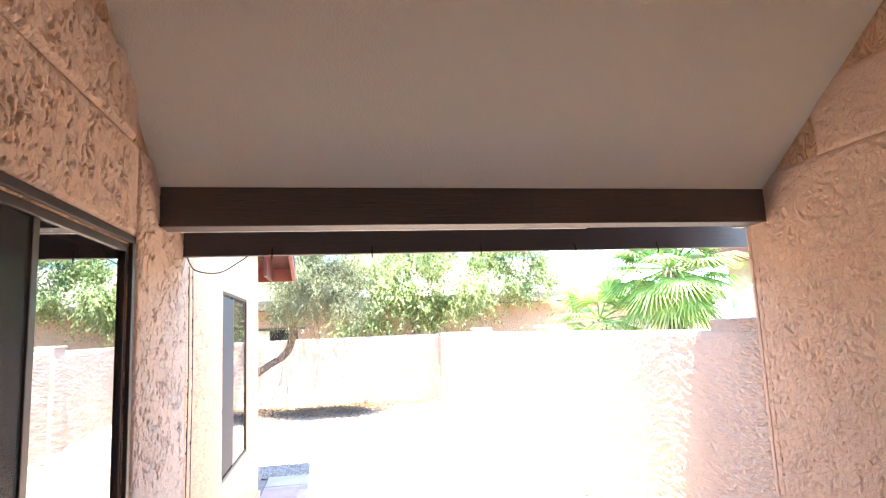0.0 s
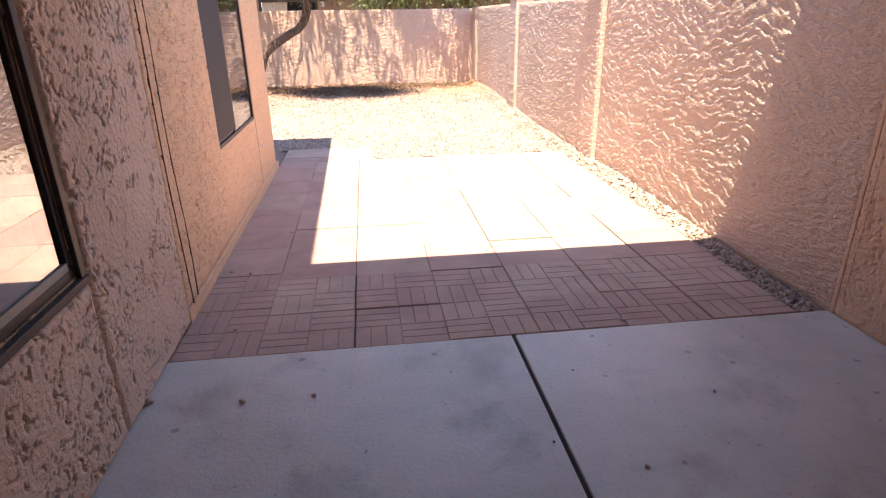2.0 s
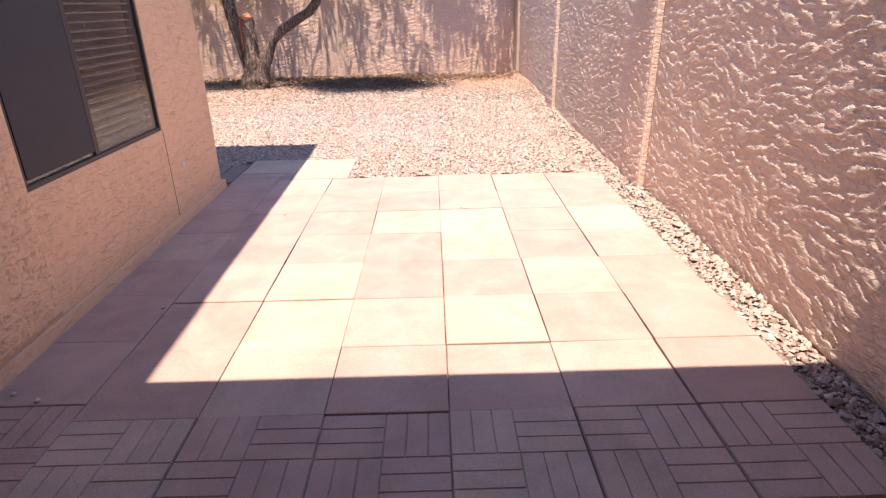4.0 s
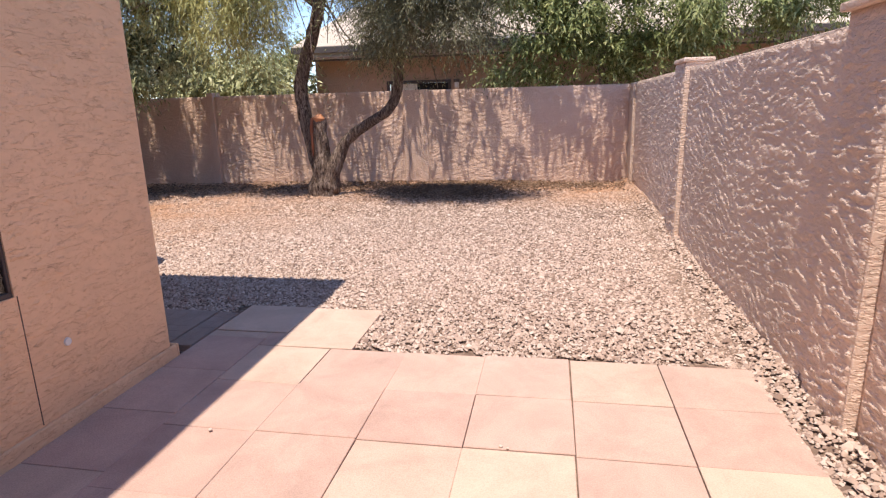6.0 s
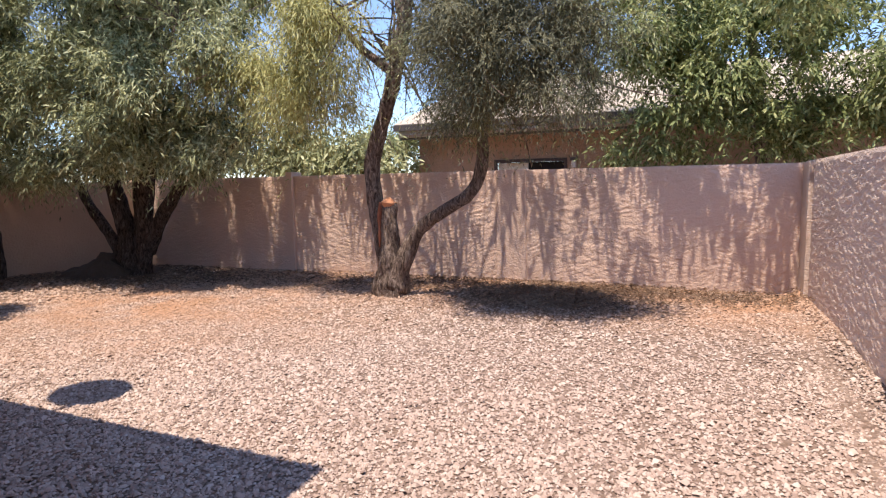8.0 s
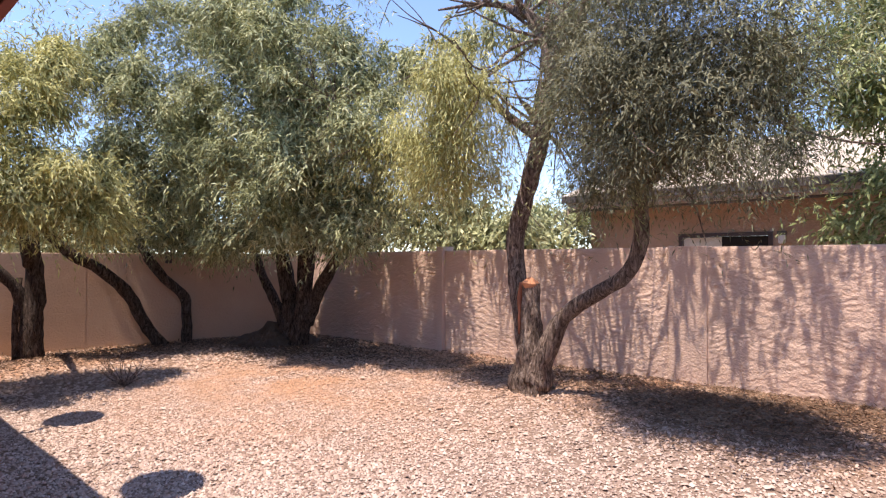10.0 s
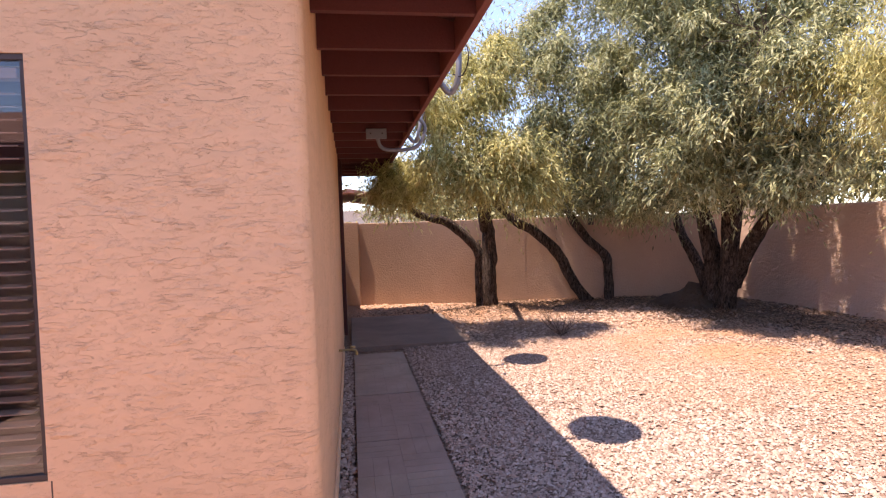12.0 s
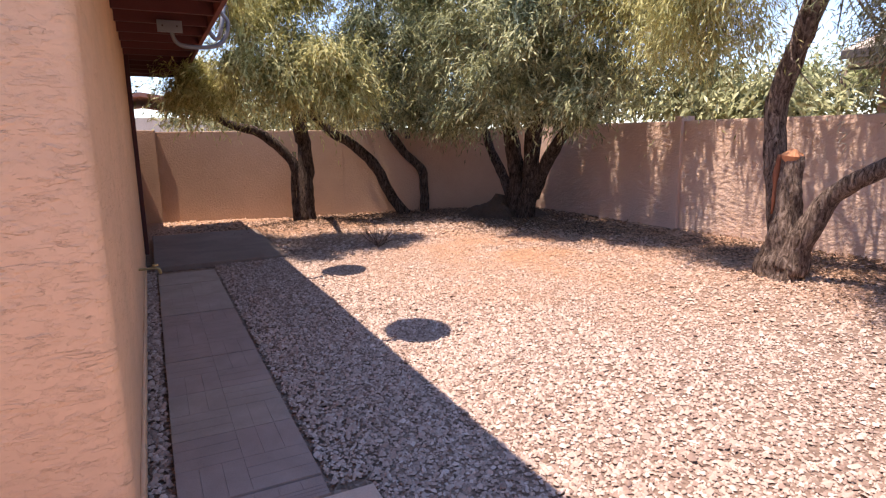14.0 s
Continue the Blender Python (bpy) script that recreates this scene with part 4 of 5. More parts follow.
crown("crown", [(-14.8, 15.2, 2.6, 1.6, 2.2, 1.3, 1600), (-18, 11.5, 2.3, 1.6, 2.6, 0.7, 1400), (-11.6, 18.0, 2.5, 1.8, 1.3, 1.2, 2200), (-7.6, 19.5, 2.1, 1.6, 1.0, 0.9, 1800), (-5.6, 18.6, 2.0, 0.9, 0.8, 0.8, 1100), (-13.2, 10.4, 2.1, 0.9, 2.6, 0.6, 1700), (-5.3, 17.2, 2.1, 0.6, 0.5, 0.5, 600), (-9.6, 16.2, 2.3, 1.6, 0.8, 0.8, 1300), (-12.6, 13.2, 2.3, 0.8, 1.6, 0.7, 1100), (-7.2, 17.6, 2.5, 1.8, 0.7, 0.9, 1900), (-11.3, 13.6, 3.7, 1.0, 1.8, 1.3, 2000), (-10.6, 15.6, 3.6, 1.4, 0.7, 1.3, 1800)], mat_leaf_willow, row_trees, 0.19, 0.055, 0.7, per=3, spread=0.4, bunch=120, core=0.4)


def fan_palm(x, y, z, size, count, seed):
    p = thing("fan_palm", "green fan palm rising above the garden wall", "palm", "palms behind the wall")
    part("trunk", tube(bmesh.new(), [(x, y, -0.1, 0.17), (x, y, z * 0.5, 0.15), (x, y, z, 0.13)], 10, 4, 0.3, seed), mat_bark, p, soft=True)
    r = np.random.default_rng(seed)
    for k in range(count):
        a, up = k * 2.399, 1.15 - 2.3 * k / count + r.uniform(-0.1, 0.1)
        out = Vector((math.cos(a) * math.cos(up), math.sin(a) * math.cos(up), math.sin(up)))
        base = Vector((x, y, z))
        hub = base + out * size * 0.55
        bm = bmesh.new()
        tube(bm, [(*base, 0.018), (*(base + out * size * 0.3), 0.014), (*hub, 0.01)], 5, 3)
        flat = out.cross(Vector((0, 0, 1))).normalized()
        for j in range(34):
            t = (j / 33 - 0.5) * 3.9
            d = (out * math.cos(t) + flat * math.sin(t)).normalized()
            far = size * (0.62 - 0.06 * abs(t)) * r.uniform(0.9, 1.1)
            tip = hub + d * far - Vector((0, 0, far * 0.25))
            w = d.cross(out.cross(flat)).normalized() * 0.017 * size
            mid = hub + d * far * 0.5
            bm.faces.new([bm.verts.new(v) for v in (hub, mid + w, tip, mid - w)])
        part("frond", bm, mat_leaf_palm, p)


fan_palm(5.6, 8.85, 2.7, 1.2, 46, 4)
fan_palm(4.9, 10.2, 1.9, 1.05, 30, 9)

# ---- neighbouring houses ----
north_house = thing("neighbour_house", "red-tan stucco house with a tan roof behind the back wall", "house")
part("wall", wall_with_hole(0, 0.2, 0, 14, -0.1, 2.68, (10.5, 12.1, 0.9, 2.08)), mat_neighbour, north_house).matrix_basis = pose(10, 19.2, 0, 0, 0, 90)
part("roof", prism([(18.5, 2.86), (18.5, 2.94), (23.5, 4.6), (23.5, 4.5)], "x", -4.3, 10.5), mat_roof, north_house, "sunlit tan roof")
part("fascia_board", boxes((-4.3, 10.5, 18.46, 18.5, 2.78, 2.92), bevel=0.005), mat_beam, north_house, "dark eave board")
part("frieze", boxes((-4.2, 10.4, 18.54, 18.58, 2.64, 2.80)), mat_roof, north_house)
part("gutter", boxes((-4.2, 10.4, 18.6, 18.7, 2.60, 2.64)), mat_beam, north_house)
part("soffit", boxes((-4.2, 10.4, 18.52, 19.2, 2.66, 2.70)), mat_neighbour, north_house)
hw = part("window_frame", boxes((-2.12, -0.48, 19.17, 19.24, 0.88, 0.95), (-2.12, -0.48, 19.17, 19.24, 2.03, 2.1), (-2.12, -2.05, 19.17, 19.24, 0.95, 2.03), (-0.55, -0.48, 19.17, 19.24, 0.95, 2.03)), mat_frame, north_house)
part("pane", boxes((-2.05, -0.55, 19.26, 19.27, 0.95, 2.03)), mat_dark, hw)
part("wall", boxes((-4.0, -3.8, 19.4, 24, -0.1, 2.7)), mat_neighbour, north_house)
north_house.location.x = -0.6
part("curtain", boxes((-2.04, -1.35, 19.245, 19.255, 1.0, 2.02)), mat_cream, hw, "pale curtain")
lamp = thing("wall_lamp", "small white lantern on the neighbour's wall", "lamp")
part("cap", boxes((-1.0, -0.86, 19.08, 19.195, 2.03, 2.10), bevel=0.01), mat_beam, lamp)
part("lantern", boxes((-0.98, -0.88, 19.09, 19.19, 1.88, 2.03), bevel=0.02), mat_white, lamp)
east_house = thing("neighbour_house", "cream stucco house with a red-brown tiled roof beyond the side wall", "house")
part("wall", boxes((8.3, 14, -2, 11.0, -0.1, 3.0)), mat_cream, east_house)
part("roof", prism([(7.6, 3.05), (7.6, 3.2), (11, 4.4), (14.5, 3.2), (14.5, 3.05), (11, 4.2)], "y", -2.5, 11.5), mat_tile, east_house)
part("fascia_board", boxes((7.54, 7.60, -2.5, 11.5, 2.86, 3.22), bevel=0.008), mat_fascia, east_house, "dark red-brown eave board")
part("soffit", boxes((7.60, 8.3, -2.5, 11.5, 2.98, 3.04)), mat_eave, east_house)
far_house = thing("distant_house", "low tan house far beyond the garden wall", "house")
part("wall", boxes((6.0, 16, 26, 34, -0.1, 2.7)), mat_neighbour, far_house)
part("roof", prism([(25.2, 2.7), (25.2, 2.85), (30, 4.4), (34.8, 2.85), (34.8, 2.7), (30, 4.2)], "x", 5.3, 16.5), mat_roof, far_house)
west_house = thing("distant_house", "pale house far beyond the west wall", "house")
part("wall", boxes((-32, -24, 3, 12, -0.1, 2.4)), mat_cream, west_house)
part("roof", prism([(2.5, 2.4), (2.5, 2.52), (7.5, 3.3), (12.5, 2.52), (12.5, 2.4), (7.5, 3.15)], "x", -32.5, -23.3), mat_tile, west_house)

# ---- dishes and cables ----


def dish(x, y, z, foot):
    d = thing("satellite_dish", "round satellite dish on a grey pipe above the eave", "satellite dish", "dishes on the eave")
    bm = bmesh.new()
    rings = []
    for k in range(7):
        r = 0.30 * k / 6
        ring = [Vector((r * math.cos(a), r * math.sin(a) * 0.95, 0.30 * (r ** 2))) for a in np.linspace(0, 2 * math.pi, 25)[:-1]] if k else [Vector((0, 0, 0))]
        rings.append([bm.verts.new(p) for p in ring])
    for i in range(24):
        bm.faces.new((rings[0][0], rings[1][i], rings[1][(i + 1) % 24]))
    for a, b in zip(rings[1:], rings[2:]):
        for i in range(24):
            bm.faces.new((a[i], b[i], b[(i + 1) % 24], a[(i + 1) % 24]))
    bmesh.ops.solidify(bm, geom=bm.faces[:], thickness=0.008)
    part("reflector", bm, mat_metal, d, soft=True).matrix_basis = pose(x, y, z, 42, 0, 0)
    part("mast", tube(bmesh.new(), [(foot, EAVE_Y + 0.03, EAVE_Z - 0.02, 0.022), (foot, EAVE_Y + 0.10, EAVE_Z - 0.08, 0.022), (foot + 0.02, EAVE_Y + 0.16, EAVE_Z + 0.1, 0.022), (x, y + 0.10, z - 0.45, 0.022), (x, y + 0.05, z - 0.03, 0.022)], 10), mat_metal, d, soft=True)
    part("mount_plate", boxes((foot - 0.07, foot + 0.07, EAVE_Y + 0.021, EAVE_Y + 0.035, EAVE_Z - 0.03, EAVE_Z + 0.11), bevel=0.004), mat_metal, d)
    part("feed_arm", tube(bmesh.new(), [(x, y, z - 0.02, 0.012), (x, y - 0.25, z + 0.05, 0.012), (x, y - 0.34, z + 0.2, 0.012)], 8), mat_metal, d)
    part("cable", tube(bmesh.new(), [(foot + 0.02, EAVE_Y + 0.16, EAVE_Z + 0.25, 0.005), (foot + 0.12, EAVE_Y + 0.2, EAVE_Z + 0.22, 0.005), (foot + 0.16, EAVE_Y + 0.2, EAVE_Z + 0.1, 0.005), (foot + 0.08, EAVE_Y + 0.17, EAVE_Z + 0.02, 0.005), (foot, EAVE_Y + 0.12, EAVE_Z + 0.05, 0.005)], 6), mat_cable, d)


dish(-2.9, 8.28, 3.9, -2.75)
dish(-5.3, 8.40, 3.9, -5.1)
plate = thing("junction_box", "grey metal junction box under the eave", "box")
part("lid", boxes((-4.67, -4.645, 7.745, 7.955, 2.505, 2.61), bevel=0.004), mat_metal, plate)
for y in (7.79, 7.91):
    part("screw", tube(bmesh.new(), [(-4.646, y, 2.56, 0.009), (-4.638, y, 2.56, 0.008)], 8, 1), mat_frame, plate)
part("conduit", tube(bmesh.new(), [(-4.665, 7.86, 2.52, 0.02), (-4.665, 7.89, 2.43, 0.02), (-4.665, 7.98, 2.39, 0.02), (-4.665, 8.20, 2.40, 0.02), (-4.665, 8.31, 2.47, 0.02), (-4.665, 8.36, 2.62, 0.02), (-4.665, 8.30, 2.72, 0.02)], 8), mat_metal, plate)


def wall_cable(label, rows, material, radius):
    tagged(part("cable", tube(bmesh.new(), [(*r, radius) for r in rows], 6, 4), material), label, "cable", "cables on the house wall")


wall_cable("brown painted cable running down the house wall", [(-0.864, 3.80, 2.3), (-0.864, 3.82, 1.6), (-0.864, 3.80, 0.9), (-0.864, 3.83, 0.3), (-0.862, 3.84, 0.06)], mat_brown_cable, 0.0055)
wall_cable("dark brown cable running down the house wall", [(-0.864, 3.90, 2.3), (-0.864, 3.93, 1.7), (-0.864, 3.91, 1.0), (-0.864, 3.95, 0.4), (-0.860, 3.93, 0.08)], mat_brown_cable, 0.0045)
wall_cable("tan cable below the patio window corner", [(-0.872, 2.80, 0.68), (-0.872, 2.82, 0.45), (-0.872, 2.80, 0.25), (-0.862, 2.86, 0.14), (-0.868, 2.92, 0.2), (-0.862, 3.02, 0.13), (-0.85, 3.2, 0.10)], mat_tan_cable, 0.006)
wall_cable("thin black wire looped below the fascia", [(-0.87, 3.76, 2.36), (-0.82, 3.76, 2.27), (-0.68, 3.76, 2.25), (-0.55, 3.70, 2.31), (-0.5, 3.68, 2.34)], mat_cable, 0.004)
wall_cable("tan cable strip down the end of the patio wall", [(2.672, 3.24, 2.45), (2.672, 3.25, 1.6), (2.672, 3.24, 0.8), (2.672, 3.25, 0.1)], mat_stucco_coat, 0.006)
tagged(part("corner_bead", boxes((2.667, 2.684, 3.288, 3.318, 0.0, 2.42), bevel=0.007), mat_stucco_coat), "tan stucco bead on the patio wall corner", "trim", kind="structure")
tagged(part("wall_plug", tube(bmesh.new(), [(-0.88, 6.65, 0.404, 0.022), (-0.870, 6.65, 0.404, 0.018)], 12, 1), mat_white), "small round plug in the stucco wall", "wall plug")
tagged(part("control_joint", boxes((-0.879, -0.8765, 6.44, 6.445, 0.08, 0.70)), mat_brown_cable), "thin vertical joint below the window", "trim", kind="structure")

# ---- small things on the garden walls ----
tendril = [(-2.62, 14.625, 1.62), (-2.55, 14.62, 1.66), (-2.60, 14.615, 1.55), (-2.50, 14.62, 1.52), (-2.58, 14.62, 1.43), (-2.49, 14.615, 1.40), (-2.53, 14.62, 1.30)]
tagged(part("dry_tendril", tube(bmesh.new(), [(*p, 0.006) for p in tendril], 5, 4), mat_sill), "pale dry tendril clinging to the back wall", "vine")
hook = part("wall_bracket", boxes((2.55, 2.66, 0.0, 0.07, 1.52, 1.73), bevel=0.015), mat_beam)
hook.matrix_basis = west_m
tagged(hook, "small dark bracket hung on the garden wall", "bracket")

# ---- loose litter ----
for k, (x, y, r, on) in enumerate(((-0.44, 2.945, 0.016, "slab"), (-0.13, 2.945, 0.012, "slab"), (0.83, 2.50, 0.007, "slab"), (1.13, 2.32, 0.009, "slab"), (-0.845, 3.0, 0.02, "slab"), (1.63, 2.72, 0.007, "slab"), (1.07, 2.97, 0.006, "slab"),
                                 (1.50, 3.39, 0.018, "pavers"), (-0.78, 4.42, 0.012, "pavers"), (-0.65, 4.37, 0.013, "pavers"), (-0.47, 5.15, 0.011, "pavers"), (-0.60, 3.61, 0.012, "pavers"), (1.19, 6.68, 0.009, "pavers"), (1.22, 6.67, 0.007, "pavers"), (-0.17, 6.63, 0.009, "pavers"))):
    bm = bmesh.new()
    bmesh.ops.create_icosphere(bm, subdivisions=2, radius=r)
    for v in bm.verts:
        v.co *= 1 + 0.35 * noise.noise(v.co * 60 + Vector((k, 0, 0)))
        v.co.z *= 0.7
    ob = tagged(part("pebble", bm, mat_stone), "small loose pebble on the concrete " + on, "pebble", "pebbles on the paving")
    ob.location = (x, y, r * 0.6)


def dry_bush(x, y, seed):
    r = np.random.default_rng(seed)
    z = float(ground_height(x, y))
    b = thing("dead_shrub", "small dead twiggy shrub on the gravel", "shrub")
    bm = bmesh.new()
    for _ in range(26):
        a = r.uniform(0, 6.28)
        d = np.array((math.cos(a), math.sin(a), r.uniform(0.3, 1.4)))
        p = np.array((x, y, z))
        q = p + d * 0.16
        s = q + unit(d + r.normal(size=3) * 0.6) * 0.2
        tube(bm, [(*p, 0.007), (*q, 0.005), (*s, 0.002)], 5, 3)
    part("twigs", bm, mat_bark, b)


dry_bush(-6.2, 10.35, 3)


def heap(x, y, rx, ry, top, turn):
    """A low heap of soil and roots at the foot of the tree."""
    g = np.linspace(-1, 1, 41)
    U, V = np.meshgrid(g, g, indexing="ij")
    r = np.hypot(U, V)
    H = np.clip(1 - r, 0, 1) ** 0.8 * top * (0.6 + 0.8 * lattice(U * 5 + 9, V * 5 + 4, 3)) - 0.03
    ca, sa = math.cos(turn), math.sin(turn)
    X, Y = x + U * rx * ca - V * ry * sa, y + U * rx * sa + V * ry * ca
    verts = np.stack((X, Y, ground_height(X, Y) + H), -1).reshape(-1, 3)
    k = np.arange(41 * 41).reshape(41, 41)
    quads = np.stack((k[:-1, :-1], k[1:, :-1], k[1:, 1:], k[:-1, 1:]), -1).reshape(-1, 4)
    tagged(cloud("soil_mound", verts, quads, mat_soil, soft=True), "low dark heap of soil and roots under the tree", "soil mound")


heap(-8.0, 13.55, 1.0, 0.75, 0.42, 0.2)


def litter(name, label, count, areas, seed):
    """Fallen leaves strewn over patches of the ground."""
    r = np.random.default_rng(seed)
    spots = []
    for x, y, rx, ry, share in areas:
        n = int(count * share)
        p = r.normal(size=(n, 2)) * (rx, ry) + (x, y)
        p[:, 1] = np.minimum(p[:, 1], 14.6)
        spots.append(p)
    p = np.concatenate(spots)
    z = ground_height(p[:, 0], p[:, 1]) + r.uniform(0.02, 0.045, len(p))
    w = unit(np.stack((r.normal(size=len(p)), r.normal(size=len(p)), r.normal(size=len(p)) * 0.2), 1))
    ob = leaves(name, np.column_stack((p, z)), w, 0.07, 0.014, mat_leaf_dry, None)
    tagged(ob, label, "leaf litter", kind="stuff")


litter("leaf_litter", "dry fallen leaves under the trees", 34000, [(-7.4, 13.5, 1.4, 0.6, 0.32), (-9.2, 11.2, 0.6, 1.6, 0.26), (-2.0, 13.9, 1.8, 0.5, 0.15), (1.0, 14.2, 1.3, 0.3, 0.11), (-0.1, 13.5, 0.55, 0.5, 0.16)], 5)

# ---- pavers, walkway, gravel ----


def paver_mesh(w, d, flip, material=mat_paver, groove=0.006):
    """A slab with a basket-weave top: four quarters of three raised bars each."""
    bm = bmesh.new()
    box(bm, 0, w, 0, d, -0.045, -groove)
    g = groove * 0.67
    for i in range(2):
        for j in range(2):
            along = (i + j + flip) % 2
            for k in range(3):
                x0, x1, y0, y1 = i * w / 2, (i + 1) * w / 2, j * d / 2, (j + 1) * d / 2
                if along:
                    y0, y1 = y0 + k * d / 6, y0 + (k + 1) * d / 6
                else:
                    x0, x1 = x0 + k * w / 6, x0 + (k + 1) * w / 6
                a, b, c, e = x0 + g * 0.4, x1 - g * 0.4, y0 + g * 0.4, y1 - g * 0.4
                low = [bm.verts.new(p) for p in ((a, c, -groove), (b, c, -groove), (b, e, -groove), (a, e, -groove))]
                top = [bm.verts.new(p) for p in ((a + g / 2, c + g / 2, 0), (b - g / 2, c + g / 2, 0), (b - g / 2, e - g / 2, 0), (a + g / 2, e - g / 2, 0))]
                bm.faces.new(top)
                for q in range(4):
                    bm.faces.new((low[q], low[(q + 1) % 4], top[(q + 1) % 4], top[q]))
    return mesh_of("paver", bm, material)


COL, ROW = 0.489, 0.4835


def plain_paver(w, d):
    """A plain slab with worn edges."""
    bm = bmesh.new()
    e = 0.003
    low, mid, top = ([bm.verts.new(p) for p in ((i, i, z), (w - i, i, z), (w - i, d - i, z), (i, d - i, z))] for i, z in ((0, -0.045), (0, -e), (e * 0.8, 0)))
    bm.faces.new(top)
    for a, b in ((low, mid), (mid, top)):
        for q in range(4):
            bm.faces.new((a[q], a[(q + 1) % 4], b[(q + 1) % 4], b[q]))
    return mesh_of("paver", bm, mat_paver)


patio = thing("paver_patio", "pink concrete pavers laid in a square patio", "paving", kind="structure")


def lay(x, y, w, d, woven, flip, parent, z=0.0):
    ob = new("paver", paver_mesh(w, d, flip) if woven else plain_paver(w, d))
    ob.parent = parent
    ob.matrix_basis = pose(x + random.uniform(-0.002, 0.002), y, z + random.uniform(-0.007, 0.001), random.uniform(-0.3, 0.3), random.uniform(-0.3, 0.3), random.uniform(-0.25, 0.25))


for c in range(7):
    x0 = 0.045 + COL * (c - 2)
    w = COL - 0.001
    if c == 0:
        x0, w = -0.866, 0.421
    top = 7.63 + (0.2 if c == 0 else 0.0)
    shift = (0.10, 0.0, 0.0, 0.0, 0.0, 0.0, 0.0)[c]
    y1 = top
    r = 0
    while y1 > 3.45:
        y0 = max(y1 - (ROW if r or not shift else shift), 3.342)
        y0 = 3.342 if y0 < 3.45 else y0
        tight = random.choice((0.0004, 0.0008, 0.0015)) if c < 3 else random.choice((0.0008, 0.002, 0.003))
        lay(x0, y0 + tight, w - (0.001, 0.004, 0.0, 0.002, 0.005, 0.005, 0.0)[c], y1 - y0 - 2 * tight, y0 < 4.2, (r + c) % 2, patio)
        y1, r = y0, r + 1
lay(-0.86, 7.84, 0.52, 0.50, False, 0, patio)
lay(-0.337, 7.636, 0.522, 0.70, False, 0, patio)
lay(-0.459, 7.634, 0.119, 0.202, False, 0, patio)
STEP = 0.611
kinds = [paver_mesh(STEP - 0.004, 0.61, f, mat_walk_paver, 0.0028) for f in (0, 1)]

walkway = thing("walkway", "pinkish grey basket-weave paver walkway under the eave", "paving", kind="structure")
for k in range(8):
    ob = new("paver", kinds[k % 2])
    ob.parent = walkway
    ob.matrix_basis = pose(-1.635 - STEP * k + random.uniform(-0.003, 0.003), 7.535, 0.012 + random.uniform(-0.004, 0.004), 0, 0, random.uniform(-0.4, 0.4))
ob = new("paver", paver_mesh(0.155, 0.61, 0, mat_walk_paver, 0.0028))
ob.parent = walkway
ob.matrix_basis = pose(-1.02, 7.535, 0.008)
structure("side_slab", boxes((-8.9, -6.28, 7.50, 9.10, -0.08, 0.03), bevel=0.012), mat_shaded_concrete, "brownish concrete slab beside the house, coloured dark for eave and tree shade", "patio floor")


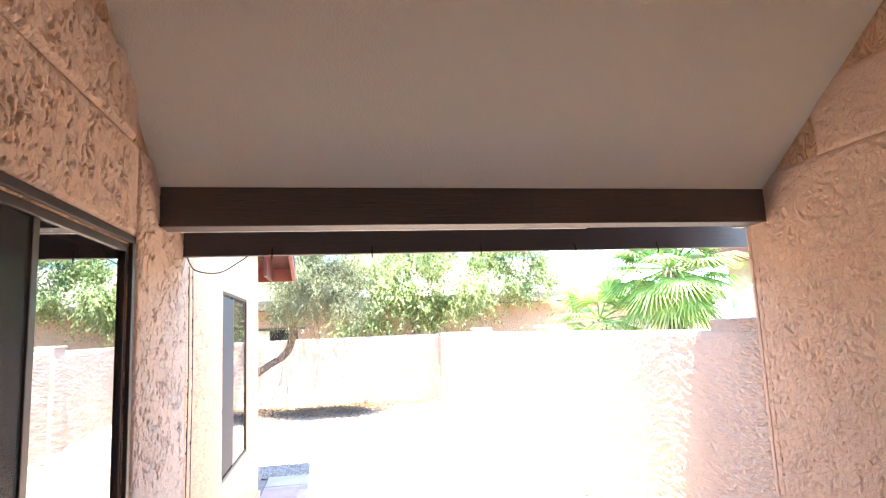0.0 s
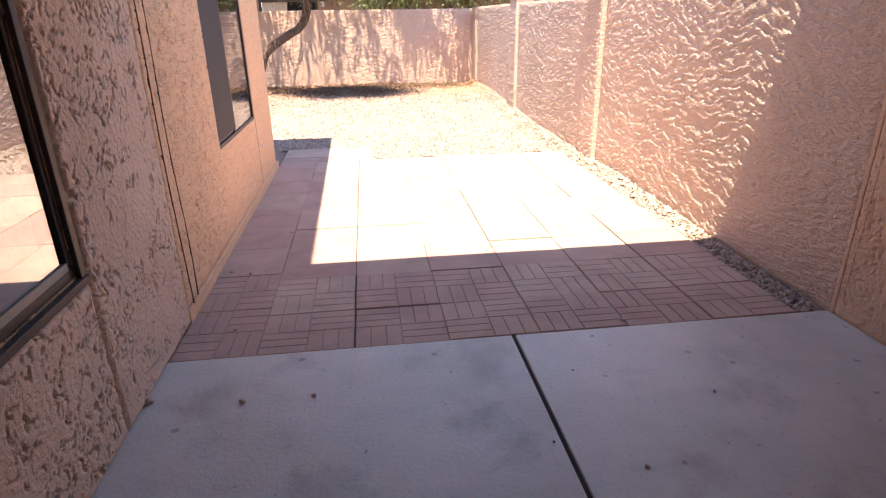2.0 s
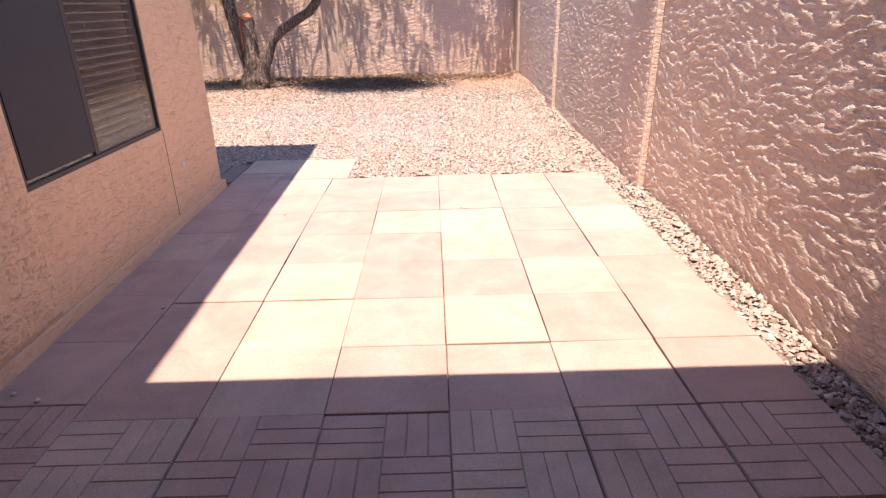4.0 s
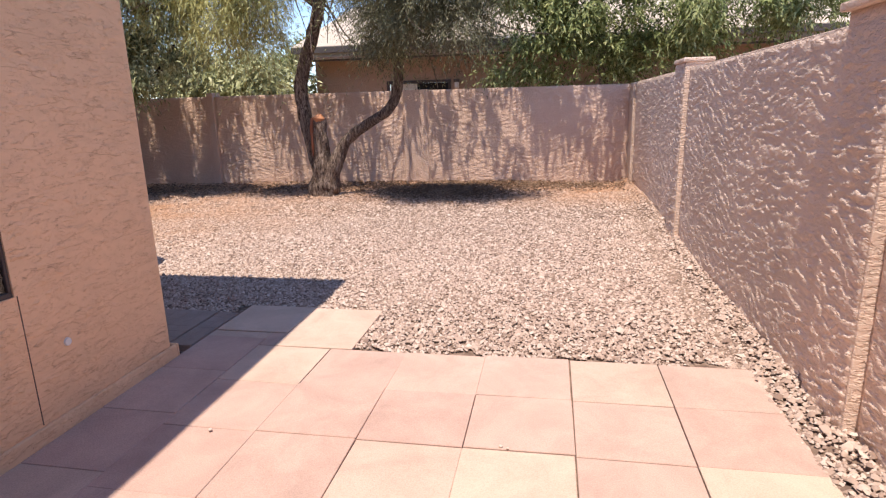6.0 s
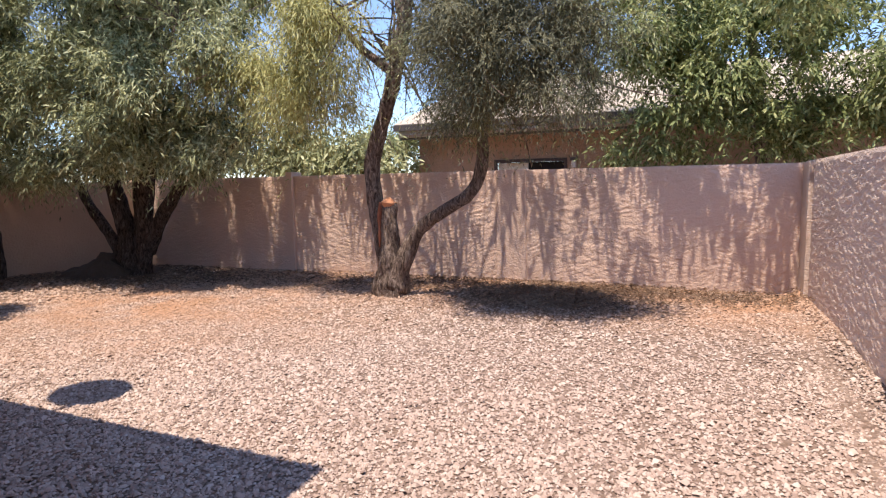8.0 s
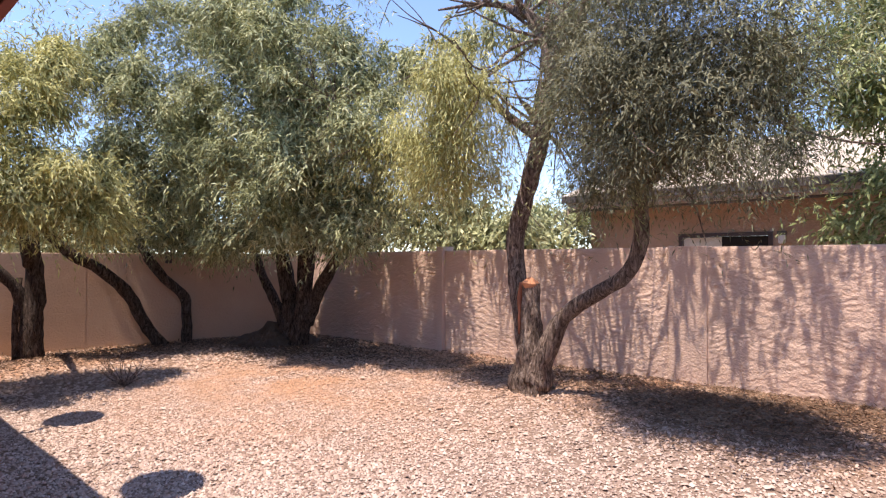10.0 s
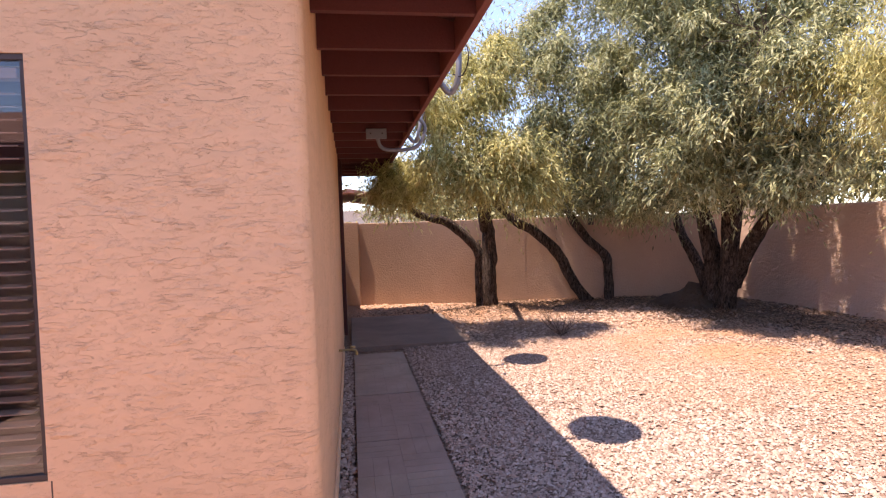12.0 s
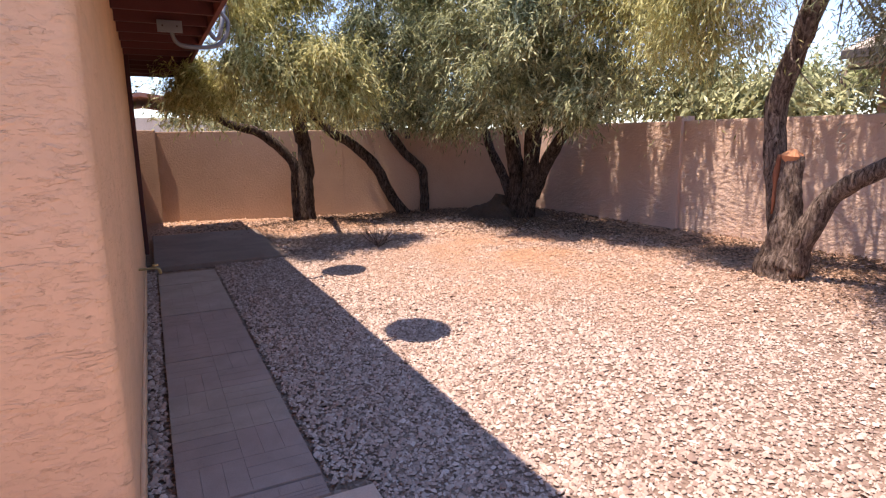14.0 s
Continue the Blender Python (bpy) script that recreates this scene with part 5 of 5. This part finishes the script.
def gravel():
    """Crushed granite chips, finer and denser where the path passes."""
    areas = [((-3.2, 2.66, 7.6, 9.9), 3800, 0.0095), ((-3.2, 2.66, 9.9, 11.5), 2900, 0.0100), ((-6.3, -3.2, 7.6, 11.5), 2500, 0.0100), ((-6.3, 2.66, 11.5, 14.6), 1300, 0.0122), ((-10.8, -6.3, 7.6, 14.6), 420, 0.02), ((2.42, 2.67, 3.35, 7.7), 4200, 0.0105), ((-6.2, -0.9, 7.42, 7.54), 2400, 0.013)]
    spots, sizes = [], []
    for (x0, x1, y0, y1), density, size in areas:
        n = int((x1 - x0) * (y1 - y0) * density)
        p = np.column_stack((rng.uniform(x0, x1, n), rng.uniform(y0, y1, n)))
        spots.append(p)
        sizes.append(size * rng.lognormal(0, 0.28, n))
    p, s = np.concatenate(spots), np.concatenate(sizes)
    x, y = p[:, 0], p[:, 1]
    edge = 7.66 + 0.05 * np.sin(x * 9) + 0.03 * np.sin(x * 23)
    keep = ~((x > -0.3) & (x < 2.47) & (y < edge)) & ~((x < 0.17) & (x > -0.95) & (y < 8.35) & (y > 7.45)) & ~((x < -0.8) & (x > -6.4) & (y > 7.52) & (y < 8.18)) & ~((x < -6.27) & (x > -8.92) & (y < 9.11))
    keep &= x > -8.65 - (14.7 - y) * 0.3446 + 0.05
    p, s = p[keep], s[keep]
    chips = (np.array([(1, 0, -0.2), (0.5, 0.87, 0.1), (-0.5, 0.87, -0.2), (-1, 0, 0.1), (-0.5, -0.87, -0.2), (0.5, -0.87, 0.1), (0.3, 0.15, 0.9), (-0.3, -0.15, 0.85)]),
             np.array([(0, 1, 6), (1, 2, 6), (2, 7, 6), (2, 3, 7), (3, 4, 7), (4, 5, 7), (5, 6, 7), (5, 0, 6)]))
    far_chips = (np.array([(1, 0.1, -0.2), (0.1, 0.95, 0.0), (-1, 0, -0.1), (0, -0.95, 0.0), (0.15, 0.1, 0.85)]), np.array([(0, 1, 4), (1, 2, 4), (2, 3, 4), (3, 0, 4)]))
    near = (p[:, 1] < 10.6) & (p[:, 0] > -4.2)
    all_verts, all_faces, used = [], [], 0
    for (unit_v, unit_f), which in ((chips, near), (far_chips, ~near)):
        q, r = p[which], s[which]
        n = len(q)
        shape = unit_v[None] * (1 + rng.uniform(-0.38, 0.38, (n, len(unit_v), 1)))
        shape *= (r[:, None] * rng.uniform(0.65, 1.35, (n, 3)) * np.array((1, 1, 0.8)))[:, None]
        a = rng.uniform(0, 6.283, n)
        ca, sa = np.cos(a)[:, None], np.sin(a)[:, None]
        sx, sy, sz = shape[..., 0], shape[..., 1], shape[..., 2]
        sz = sz + sx * rng.normal(size=(n, 1)) * 0.25
        vx, vy = sx * ca - sy * sa, sx * sa + sy * ca
        z = ground_height(q[:, 0], q[:, 1]) + r * rng.uniform(0.1, 0.75, n)
        all_verts.append(np.stack((vx + q[:, :1], vy + q[:, 1:], sz + z[:, None]), -1).reshape(-1, 3))
        all_faces.append((unit_f[None] + used + (np.arange(n) * len(unit_v))[:, None, None]).reshape(-1, 3))
        used += n * len(unit_v)
    verts, faces = np.concatenate(all_verts), np.concatenate(all_faces)
    tagged(cloud("gravel", verts, faces, mat_stone), "pinkish tan crushed granite gravel covering the yard", "gravel", kind="stuff")


gravel()
